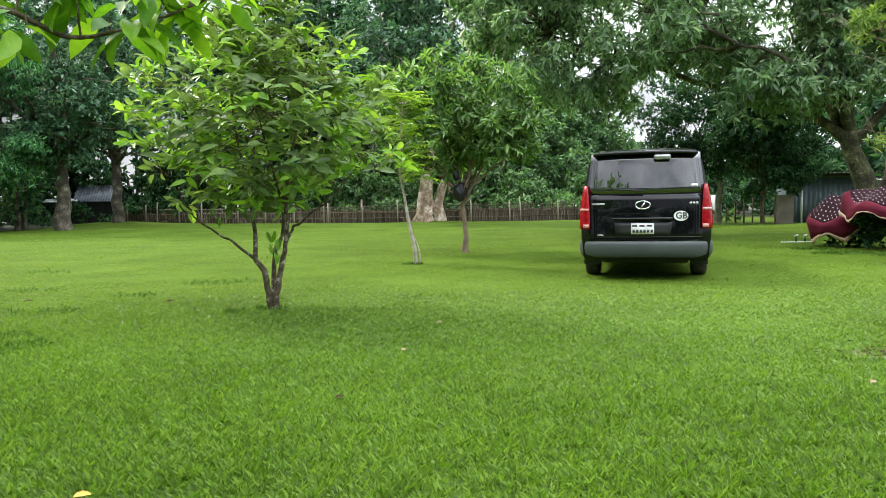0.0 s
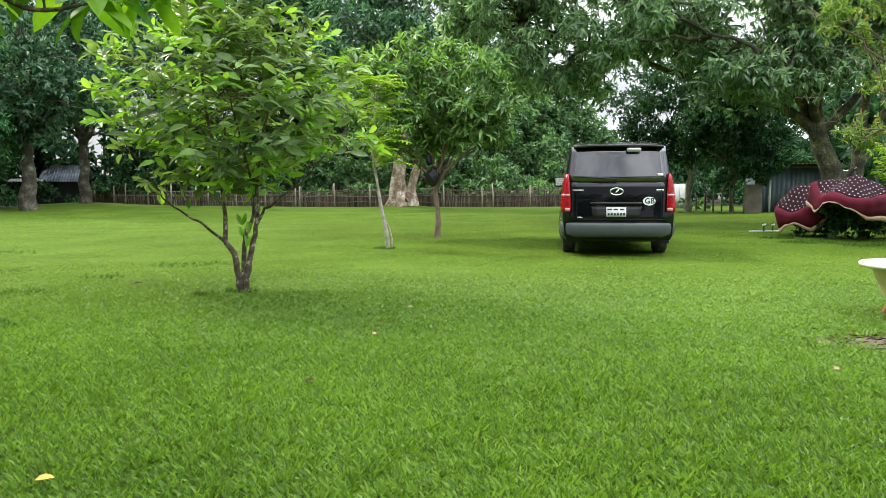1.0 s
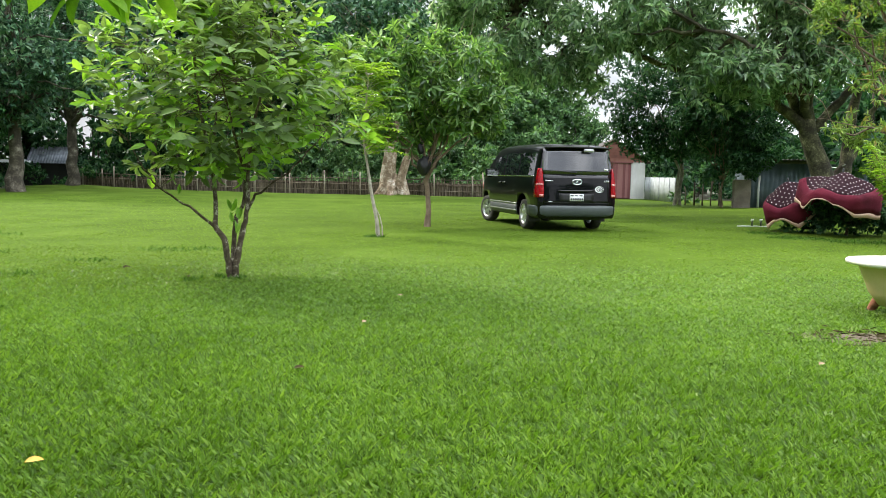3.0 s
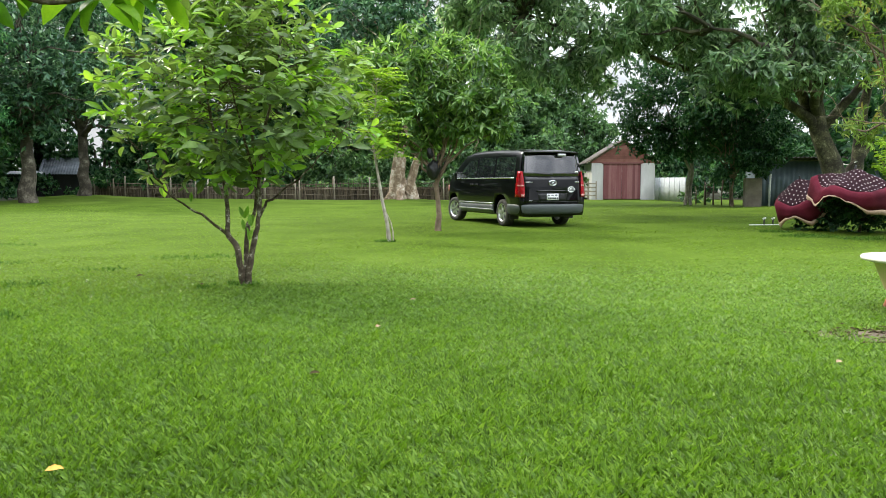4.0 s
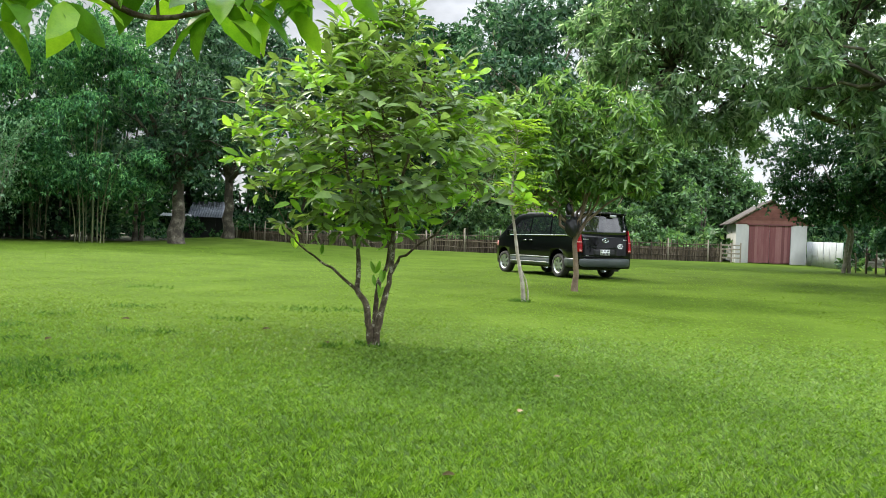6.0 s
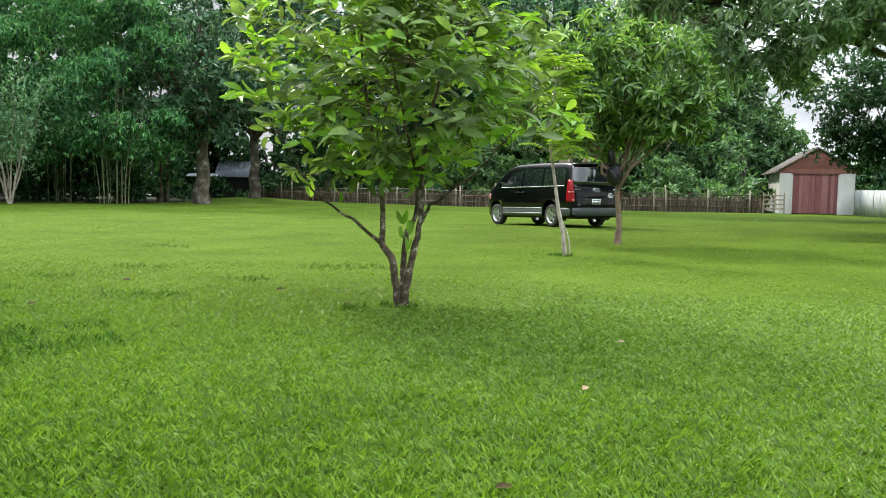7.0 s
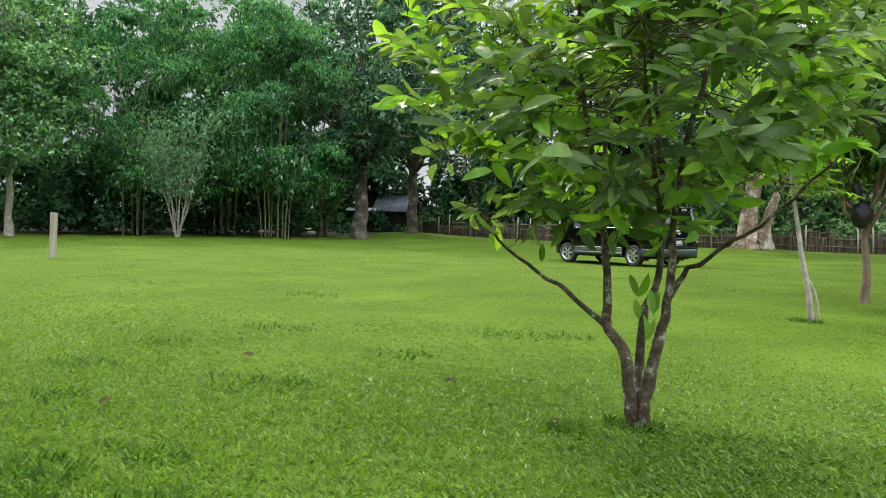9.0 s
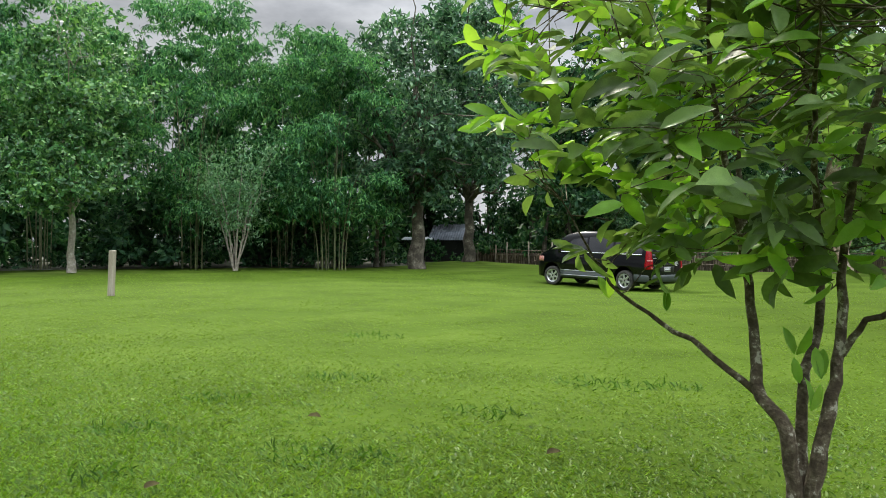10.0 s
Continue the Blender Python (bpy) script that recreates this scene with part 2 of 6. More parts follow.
RED_LENS = material("red_lamp_lens", (0.27, 0.002, 0.006), 0.2, scale=25, vary=0.5, second=(0.42, 0.006, 0.012), coat=0.25, spec=0.3)
PINK_LENS = material("clear_lamp_lens", (0.50, 0.18, 0.16), 0.2, scale=30, vary=0.3, second=(0.66, 0.42, 0.38), coat=0.5)
PLATE = material("white_number_plate", (0.72, 0.72, 0.72), 0.4, scale=30, vary=0.06)
INK = material("dark_lettering", (0.03, 0.032, 0.04), 0.5, scale=30, vary=0.1)
STICKER = material("white_sticker", (0.80, 0.80, 0.80), 0.4, scale=30, vary=0.04)
DEAD_YELLOW = material("yellow_fallen_leaf", (0.62, 0.29, 0.02), 0.6, scale=20, vary=0.25, second=(0.68, 0.36, 0.04))
DEAD_BROWN = material("brown_fallen_leaf", (0.040, 0.034, 0.014), 0.95, scale=20, vary=0.4, second=(0.07, 0.058, 0.026), spec=0.05)
DEAD_PALE = material("pale_fallen_leaf", (0.25, 0.18, 0.11), 0.8, scale=20, vary=0.3, second=(0.34, 0.26, 0.17), spec=0.1)
GOLD = material("gold_braid", (0.52, 0.33, 0.24), 0.65, scale=40, vary=0.35, second=(0.66, 0.48, 0.38), fine=200)
MAROON = material("maroon_cloth", (0.105, 0.009, 0.022), 0.85, bump=0.3, scale=3, vary=0.35, second=(0.16, 0.017, 0.034), fine=160, spec=0.2)
PINK = material("pink_cloth", (0.60, 0.03, 0.12), 0.8, bump=0.3, scale=3, vary=0.25, fine=160)
BLACK_BAG = material("black_plastic_sack", (0.006, 0.006, 0.008), 0.55, bump=0.7, scale=14, vary=0.4, fine=60)
WHITE_PLASTIC = material("white_plastic", (0.62, 0.64, 0.60), 0.5, scale=8, vary=0.15)
FENCE_MAT = material("dry_fence_thatch", (0.12, 0.092, 0.062), 0.95, bump=0.8, scale=2.0, vary=0.5, second=(0.22, 0.175, 0.125), stretch=(6, 6, 0.8))


def tinted_glass():
    m = bpy.data.materials.new("tinted_glass")
    m.use_nodes = True
    p = m.node_tree.nodes["Principled BSDF"]
    p.inputs["Base Color"].default_value = (0.012, 0.013, 0.016, 1)
    p.inputs["Roughness"].default_value = 0.02
    p.inputs["IOR"].default_value = 1.8
    p.inputs["Transmission Weight"].default_value = 0.1
    p.inputs["Coat Weight"].default_value = 1.0
    p.inputs["Coat Roughness"].default_value = 0.01
    return m


def dotted_cloth():
    """Dark maroon cloth printed with rows of white dots; the rows follow the cloth's own length and girth."""
    m = bpy.data.materials.new("dotted_cloth")
    m.use_nodes = True
    n, l = m.node_tree.nodes, m.node_tree.links
    p = n["Principled BSDF"]
    p.inputs["Roughness"].default_value = 0.9
    p.inputs["Specular IOR Level"].default_value = 0.08
    uv = n.new("ShaderNodeUVMap")
    uv.uv_map = "cloth"
    sep = n.new("ShaderNodeSeparateXYZ")
    l.new(uv.outputs["UV"], sep.inputs[0])
    row = n.new("ShaderNodeMath")
    row.operation = "FLOOR"
    l.new(sep.outputs["Y"], row.inputs[0])
    shift = n.new("ShaderNodeMath")
    shift.operation = "MULTIPLY_ADD"
    l.new(row.outputs[0], shift.inputs[0])
    shift.inputs[1].default_value = 0.5
    l.new(sep.outputs["X"], shift.inputs[2])
    parts = []
    for out in (shift.outputs[0], sep.outputs["Y"]):
        f, s, q = (n.new("ShaderNodeMath") for _ in range(3))
        f.operation, s.operation, q.operation = "FRACT", "SUBTRACT", "MULTIPLY"
        l.new(out, f.inputs[0])
        l.new(f.outputs[0], s.inputs[0])
        s.inputs[1].default_value = 0.5
        l.new(s.outputs[0], q.inputs[0])
        l.new(s.outputs[0], q.inputs[1])
        parts.append(q.outputs[0])
    tot, less = n.new("ShaderNodeMath"), n.new("ShaderNodeMath")
    tot.operation, less.operation = "ADD", "LESS_THAN"
    l.new(parts[0], tot.inputs[0])
    l.new(parts[1], tot.inputs[1])
    l.new(tot.outputs[0], less.inputs[0])
    less.inputs[1].default_value = 0.019
    mix = n.new("ShaderNodeMix")
    mix.data_type = "RGBA"
    l.new(less.outputs[0], mix.inputs["Factor"])
    tex = n.new("ShaderNodeTexNoise")
    tex.inputs["Scale"].default_value = 6
    ramp = n.new("ShaderNodeValToRGB")
    ramp.color_ramp.elements[0].color, ramp.color_ramp.elements[1].color = (0.022, 0.009, 0.012, 1), (0.040, 0.018, 0.023, 1)
    l.new(tex.outputs["Fac"], ramp.inputs["Fac"])
    l.new(ramp.outputs["Color"], mix.inputs["A"])
    mix.inputs["B"].default_value = (0.68, 0.62, 0.60, 1)
    l.new(mix.outputs["Result"], p.inputs["Base Color"])
    return m


GLASS, DOTTED = tinted_glass(), dotted_cloth()


# ---- builders ----
def part(name, bm, mat, parent, label="", kind="", smooth=False):
    """Links a bmesh as one mesh object under a thing or a part."""
    me = bpy.data.meshes.new(name)
    bmesh.ops.recalc_face_normals(bm, faces=bm.faces)
    if smooth:
        for f in bm.faces:
            f.smooth = True
    bm.to_mesh(me)
    bm.free()
    return part_mesh(name, me, mat, parent, label, kind)


def part_mesh(name, me, mat, parent, label="", kind=""):
    if mat and not me.materials:
        me.materials.append(mat)
    ob = new(name, me)
    ob.parent = parent
    return tagged(ob, label, kind=kind)


def thing(name, m, label, category, group="", kind=""):
    ob = new(name)
    ob.empty_display_size = 0.1
    ob.matrix_basis = m
    return tagged(ob, label, category, group, kind)


def np_mesh(name, verts, faces, mat=None, smooth=False):
    me = bpy.data.meshes.new(name)
    verts, faces = np.asarray(verts, dtype=np.float32), np.asarray(faces, dtype=np.int32)
    me.vertices.add(len(verts))
    me.vertices.foreach_set("co", verts.ravel())
    me.loops.add(faces.size)
    me.loops.foreach_set("vertex_index", faces.ravel())
    me.polygons.add(len(faces))
    me.polygons.foreach_set("loop_start", np.arange(len(faces), dtype=np.int32) * faces.shape[1])
    if smooth:
        me.polygons.foreach_set("use_smooth", np.ones(len(faces), dtype=bool))
    me.update(calc_edges=True)
    if mat:
        me.materials.append(mat)
    return me


def unit(a):
    return a / np.maximum(np.linalg.norm(a, axis=-1, keepdims=True), 1e-9)


def scatter(template, pos, axis, up, size, width=None):
    """Copies of a small template (vertices along +x, facing +z) laid at pos along axis. Returns vertices and faces."""
    tv, tf = template
    x = unit(axis)
    y = unit(np.cross(up, x))
    z = np.cross(x, y)
    w = size if width is None else width
    v = (pos[:, None, :] + tv[None, :, 0:1] * (x * size[:, None])[:, None, :] + tv[None, :, 1:2] * (y * w[:, None])[:, None, :]
         + tv[None, :, 2:3] * (z * size[:, None])[:, None, :])
    f = tf[None] + (np.arange(len(pos)) * len(tv))[:, None, None]
    return v.reshape(-1, 3), f.reshape(-1, tf.shape[1])


# leaf shapes: length 1 along x, width along y
LEAF4 = (np.array([(0, 0, 0), (0.45, 0.5, 0.06), (1, 0, -0.12), (0.45, -0.5, 0.06)]), np.array([(0, 2, 1), (0, 3, 2)]))
LANCE = (np.array([(0, 0, 0), (0.35, 0.5, 0.03), (0.7, 0.36, -0.04), (1, 0, -0.22), (0.7, -0.36, -0.04), (0.35, -0.5, 0.03)]),
         np.array([(0, 3, 1), (1, 3, 2), (0, 5, 3), (5, 4, 3)]))
BROAD = (np.array([(0, 0, 0), (0.06, 0, 0.0), (0.3, 0, 0.01), (0.62, 0, -0.03), (1, 0, -0.16),
                   (0.26, 0.36, 0.07), (0.56, 0.5, 0.05), (0.84, 0.30, -0.04), (0.26, -0.36, 0.07), (0.56, -0.5, 0.05), (0.84, -0.30, -0.04)]),
         np.array([(1, 2, 5), (2, 3, 5), (5, 3, 6), (6, 3, 7), (7, 3, 4), (1, 8, 2), (2, 8, 3), (8, 9, 3), (9, 10, 3), (10, 4, 3)]))
BLADE_SHAPE = (np.array([(0, 0.5, 0), (0, -0.5, 0), (0.6, -0.45, 0.06), (1, 0.1, -0.10)]), np.array([(0, 1, 2), (0, 2, 3)]))


def tube(points, radii, sides=7, rng=None, rough=0.0):
    """A tapered bent tube through points: vertices and quads, open at the ends but for a last small ring."""
    p, r = np.asarray(points, float), np.asarray(radii, float)
    t = unit(np.gradient(p, axis=0))
    ref = np.array((1.0, 0.0, 0.0)) if abs(t[0, 2]) > 0.7 else np.array((0.0, 0.0, 1.0))
    u = unit(np.cross(t, ref))
    w = np.cross(t, u)
    a = np.linspace(0, 2 * np.pi, sides, endpoint=False)
    rr = r[:, None] * np.ones(sides)[None]
    if rng is not None and rough:
        rr = rr * (1 + rough * rng.normal(size=rr.shape))
    v = p[:, None] + rr[..., None] * (np.cos(a)[None, :, None] * u[:, None] + np.sin(a)[None, :, None] * w[:, None])
    f = []
    for i in range(len(p) - 1):
        for k in range(sides):
            k2 = (k + 1) % sides
            f.append((i * sides + k, i * sides + k2, (i + 1) * sides + k2, (i + 1) * sides + k))
    return v.reshape(-1, 3), np.array(f)


def merge(pieces):
    vs, fs, n = [], [], 0
    for v, f in pieces:
        vs.append(v)
        fs.append(f + n)
        n += len(v)
    return np.vstack(vs), np.vstack(fs)


def bend(a, b, sag, n, rng, wobble=0.04):
    """A curved limb from a to b that rises or sags by sag in its middle."""
    a, b = np.asarray(a, float), np.asarray(b, float)
    s = np.linspace(0, 1, n)[:, None]
    p = a + (b - a) * s + np.array((0, 0, 1.0)) * (4 * sag * s * (1 - s))
    p[1:-1] += rng.normal(size=(n - 2, 3)) * wobble * np.linalg.norm(b - a)
    return p


def lumps(ells, count, rho, rng):
    """Centres of foliage lumps near the shells of ellipsoids (cx, cy, cz, rx, ry, rz)."""
    e = np.array(ells, float)
    w = (e[:, 3] * e[:, 4] * e[:, 5]) ** 0.75
    pick = rng.choice(len(e), count, p=w / w.sum())
    d = unit(rng.normal(size=(count, 3)))
    rad = rng.uniform(0.25, 1.0, (count, 1)) ** 0.45
    return e[pick, :3] + d * rad * e[pick, 3:6], rho * rng.uniform(0.6, 1.35, count)


def foliage(ells, n_lumps, rho, per_lump, leaf, width, rng, droop=0.5, shape=LEAF4, whorl=6, dome=0.25, given=None):
    """Leaves in whorls over billowing lumps. Returns vertices, faces and the lumps' centres."""
    c, r = given or lumps(ells, n_lumps, rho, rng)
    n = n_lumps * per_lump
    d = unit(rng.normal(size=(n, 3)) + np.array((0, 0, dome)))
    li = np.repeat(np.arange(n_lumps), per_lump)
    tips = c[li] + d * (r[li] * rng.uniform(0.55, 1.05, n))[:, None] * np.array((1, 1, 0.72))
    pos = np.repeat(tips, whorl, axis=0)
    out = np.repeat(d, whorl, axis=0)
    axis = unit(out * 0.45 + rng.normal(size=pos.shape) * 0.75 + np.array((0, 0, -droop)))
    up = unit(out * 0.9 + np.array((0, 0, 0.55)) + rng.normal(size=pos.shape) * 0.40)
    size = leaf * rng.uniform(0.65, 1.25, len(pos))
    v, f = scatter(shape, pos, axis, up, size, size * width)
    return v, f, c


def tree(name, label, x, y, height, trunk_r, fork, ells, leaf, bark, leaf_mat, seed, n_lumps=60, rho=0.9, per_lump=30, width=0.4,
         droop=0.5, shape=LEAF4, whorl=6, limbs=9, lean=(0, 0), category="tree", group="", sides=9, twigs=True, dome=0.25):
    """A tree with a tapered trunk, limbs that reach the foliage and an uneven crown. Ellipsoids are given about the foot."""
    rng = np.random.default_rng(seed)
    ob = thing(name, pose(x, y, ground_z(x, y)), label, category, group)
    fv, ff, centres = foliage(ells, n_lumps, rho, per_lump, leaf, width, rng, droop, shape, whorl, dome)
    top = np.array((lean[0], lean[1], fork))
    trunk = bend((0, 0, -0.1), top, 0, 7, rng, 0.018)
    radii = np.linspace(1, 0.72, 7) * trunk_r
    radii[0], radii[1] = trunk_r * 1.3, trunk_r * 1.08
    part_mesh("trunk", np_mesh("trunk", *tube(trunk, radii, sides, rng, 0.06), bark, True), bark, ob)
    pieces = []
    pick = rng.choice(len(centres), min(limbs, len(centres)), replace=False)
    for k in pick:
        a = top * rng.uniform(0.86, 1.0)
        b = centres[k]
        r0 = trunk_r * rng.uniform(0.34, 0.6)
        q = bend(a, b, 0.08 * np.linalg.norm(b - a), 7, rng, 0.035)
        pieces.append(tube(q, np.linspace(r0, r0 * 0.22, 7), 6, rng, 0.05))
        if twigs:
            for j in range(3):
                e = q[rng.integers(3, 6)]
                g = e + (b - a) * 0.25 + rng.normal(size=3) * 0.28 * np.linalg.norm(b - a)
                pieces.append(tube(bend(e, g, 0.03, 5, rng), np.linspace(r0 * 0.32, r0 * 0.08, 5), 5))
    part_mesh("limb_framework", np_mesh("limb_framework", *merge(pieces), bark, True), bark, ob, kind="stuff")
    part_mesh("crown", np_mesh("crown", fv, ff, leaf_mat), leaf_mat, ob, kind="stuff")
    return ob


def box(bm, x0, x1, y0, y1, z0, z1, bevel=0.0):
    g = bmesh.ops.create_cube(bm, size=1.0, matrix=Matrix.Translation(((x0 + x1) / 2, (y0 + y1) / 2, (z0 + z1) / 2)) @ Matrix.Diagonal((x1 - x0, y1 - y0, z1 - z0, 1)))
    if bevel:
        es = {e for v in g["verts"] for e in v.link_edges}
        bmesh.ops.bevel(bm, geom=list(es), offset=bevel, segments=2, affect="EDGES", profile=0.6)


def box_part(name, dims, mat, parent, label="", bevel=0.0, m=None):
    bm = bmesh.new()
    box(bm, *dims, bevel)
    if m is not None:
        bmesh.ops.transform(bm, matrix=m, verts=bm.verts)
    return part(name, bm, mat, parent, label)


def tube_part(name, points, radii, mat, parent, label="", sides=8, smooth=True):
    v, f = tube(points, radii, sides)
    bm = bmesh.new()
    vs = [bm.verts.new(p) for p in v]
    for q in f:
        bm.faces.new([vs[i] for i in q])
    bm.faces.new(vs[:sides][::-1])
    bm.faces.new(vs[-sides:])
    return part(name, bm, mat, parent, label, smooth=smooth)


# ---- lawn ----
def lawn():
    xs = np.concatenate([[-400, -200, -100, -70], np.linspace(-50, 40, 121), [70, 100, 200, 400]])
    ys = np.concatenate([[-300, -100, -40], np.linspace(-15, 75, 121), [100, 150, 250, 500]])
    v = []
    for y in ys:
        for x in xs:
            v.append((x, y, ground_z(x, y) + (0.012 * noise.noise((x * 0.7, y * 0.7, 0)) if -50 < x < 40 and -15 < y < 75 else 0)))
    nx = len(xs)
    f = [(j * nx + i, j * nx + i + 1, (j + 1) * nx + i + 1, (j + 1) * nx + i) for j in range(len(ys) - 1) for i in range(nx - 1)]
    ob = new("ground", np_mesh("ground", v, f, LAWN, True))
    tagged(ob, "mown bright green lawn, shaded in soft patches", "lawn", kind="structure")


def grass():
    """Blades of grass on the lawn: leafy clumps near by, short and even turf with distance, its sheen put into the
    colour.
    """
    rng = np.random.default_rng(5)
    parts = []
    for y0 in np.arange(1.8, 36.0, 0.4):
        y1 = y0 + 0.4
        lo = -1.2 - 0.75 * (min(y0, 3.5) + 1) - 1.75 * max(y0 - 3.5, 0)
        hi = 1.7 + 0.52 * (y1 + 0.6)
        lo = max(lo, -30)
        d = 9000.0 if y0 < 4.2 else 6600.0 if y0 < 5.8 else 6600.0 * (5.8 / y0) ** (2.7 if y0 < 10 else 2.9)
        n = int(d * (hi - lo) * 0.4)
        far = max(1.0, y0 / 5.8) ** 1.0
        p = np.stack([rng.uniform(lo, hi, n), rng.uniform(y0, y1, n), np.zeros(n)], 1)
        p[:, :2] += rng.normal(size=(n, 2)) * np.array((0.45, 0.3))
        dirt = np.exp(-(((p[:, 0] - 4.0) / 0.5) ** 2 + ((p[:, 1] - 5.75) / 0.26) ** 2))
        p = p[rng.random(len(p)) > dirt * 1.1]
        parts.append((p, np.full(len(p), far)))
    pos = np.vstack([a for a, _ in parts])
    far = np.concatenate([b for _, b in parts])
    tuft = np.array([0.3 * noise.noise((x * 1.3, y * 1.3, 2.0)) + 0.45 * noise.noise((x * 5.1, y * 5.1, 7.0)) + 0.6 * noise.noise((x * 11.0, y * 11.0, 4.0)) for x, y in pos[:, :2]])
    keep = rng.random(len(pos)) < np.clip(0.88 + 0.7 * tuft, 0.6, 1.0) + 0.5 * np.clip(far - 1, 0, 1)
    pos, far, tuft = pos[keep], far[keep], tuft[keep]
    pos[:, 2] = np.array([ground_z(x, y) for x, y in pos[:, :2]]) - 0.004
    n = len(pos)
    a = rng.uniform(0, 2 * np.pi, n)
    near = np.clip((7.0 - pos[:, 1]) / 3.0, 0, 1)
    open_lawn = np.clip((pos[:, 1] - 7.0) / 5.0, 0, 1)
    lean = rng.uniform(0.5 - 0.25 * near + 0.6 * open_lawn, 2.2 - 0.8 * near + 1.2 * open_lawn, n)
    axis = np.stack([np.cos(a) * lean, np.sin(a) * lean, np.ones(n)], 1)
    up = np.stack([-np.cos(a), -np.sin(a), lean], 1)
    size = (0.038 + 0.010 * near + 0.026 * np.clip(tuft, -0.7, 1.2)) * rng.uniform(0.5, 1.5, n) * far ** 0.2 * (1 - 0.3 * open_lawn)
    wid = (0.0072 + 0.0008 * near) * rng.uniform(0.5, 1.5, n) * far ** 0.7
    # the colour change with distance stands in for sheen and near shade
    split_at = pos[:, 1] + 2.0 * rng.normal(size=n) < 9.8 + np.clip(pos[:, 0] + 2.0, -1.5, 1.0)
    for sel, mat, label in ((split_at, BLADE, "leafy bright green lawn grass in uneven clumps"), (~split_at, BLADE_SHORT_SHEEN, "short even turf on the open lawn, tinted yellow-green for grazing sheen")):
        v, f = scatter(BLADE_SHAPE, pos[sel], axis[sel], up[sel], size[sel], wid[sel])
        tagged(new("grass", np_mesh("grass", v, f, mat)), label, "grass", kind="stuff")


def weeds(name, spots, mat, seed, label, leaf=0.07, width=0.3):
    rng = np.random.default_rng(seed)
    ps, ax = [], []
    for x, y, r, n in spots:
        a, q = rng.uniform(0, 2 * np.pi, n), r * np.sqrt(rng.random(n))
        ps.append(np.stack([x + q * np.cos(a), y + 0.7 * q * np.sin(a), np.full(n, ground_z(x, y))], 1))
        ax.append(np.stack([rng.normal(size=n), rng.normal(size=n), rng.uniform(0.4, 1.6, n)], 1))
    pos, axis = np.vstack(ps), np.vstack(ax)
    size = leaf * rng.uniform(0.6, 1.5, len(pos))
    v, f = scatter(BLADE_SHAPE, pos, axis, np.array((0, 0, 1.0)) + 0.3 * rng.normal(size=pos.shape), size, size * width)
    tagged(new(name, np_mesh(name, v, f, mat)), label, "weeds", kind="stuff")


EDGE = [(-60, 8), (-37.5, 21), (-36.2, 29), (-31.5, 35.0), (-27.0, 38.6), (-28.8, 51.5), (-24.5, 52.0), (-18, 49.0), (-11.5, 46.7), (-5, 45.7), (0, 45.3), (4.6, 46.7), (5.4, 51.5), (9.4, 51.5), (10.4, 47.5), (14.0, 45.5), (19.0, 43.0), (60, 36)]


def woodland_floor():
    """Dark ground under the trees, beyond the lawn's edge."""
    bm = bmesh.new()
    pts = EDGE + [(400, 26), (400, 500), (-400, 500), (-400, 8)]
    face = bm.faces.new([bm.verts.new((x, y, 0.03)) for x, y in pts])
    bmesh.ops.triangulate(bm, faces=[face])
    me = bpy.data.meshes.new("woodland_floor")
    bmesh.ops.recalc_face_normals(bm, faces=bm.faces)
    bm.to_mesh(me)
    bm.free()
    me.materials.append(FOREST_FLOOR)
    tagged(new("woodland_floor", me), "dark ground under the woodland trees", "ground", kind="structure")


def undergrowth():
    """Low tangle of shrubs that closes the wood's edge."""
    rng = np.random.default_rng(53)
    ells = []
    for (xa, ya), (xb, yb) in zip(EDGE[1:-2], EDGE[2:-1]):
        n = max(1, int(math.hypot(xb - xa, yb - ya) / 1.7))
        for i in range(n):
            s = (i + 0.5) / n
            x, y = xa + (xb - xa) * s, ya + (yb - ya) * s
            if 4.6 < x < 9.9 or -0.63 < (x - 1.09) / (y + 0.57) < -0.555 and y > 44:
                continue
            nx, ny = -(yb - ya), xb - xa
            q = math.hypot(nx, ny)
            for back, h in ((1.3, 1.0), (3.6, 1.9), (7.0, 3.0)):
                if back < 2 and -24 < x < 4.6:
                    h = 0.65
                ells.append((x + nx / q * back, y + ny / q * back, h * 0.85, 1.5, 1.2, h * rng.uniform(0.8, 1.2)))
    # outside the middle stretch the darker leaf colour stands in for deep shade
    for k, mat in enumerate((LEAF_WOOD, LEAF_DARK_SHADE)):
        sel = [e for e in ells if (-13 < e[0] < 5) == (k == 0)]
        if k == 0:
            sel += [(10.0 + 0.9 * i, 39.6 - 0.35 * i, 0.4 + 0.15 * (i % 3), 0.9, 0.6, 0.55) for i in range(6)]
        else:
            sel += [(-30.6, 51.2, 0.6, 0.9, 0.5, 0.7), (-28.3, 50.6, 0.5, 0.7, 0.5, 0.5)]
        v, f, _ = foliage(sel, len(sel) * 5, 0.55, 16, 0.30, 0.5, rng, 0.2)
        keep = np.repeat(v.reshape(-1, 4, 3)[:, :, 2].min(axis=1) > 0.03, 2)
        tagged(new("undergrowth", np_mesh("undergrowth", v, f[keep], mat)), ("light green undergrowth behind the stick fence", "undergrowth beneath the tall trees, coloured dark for deep shade")[k], "undergrowth", kind="stuff")


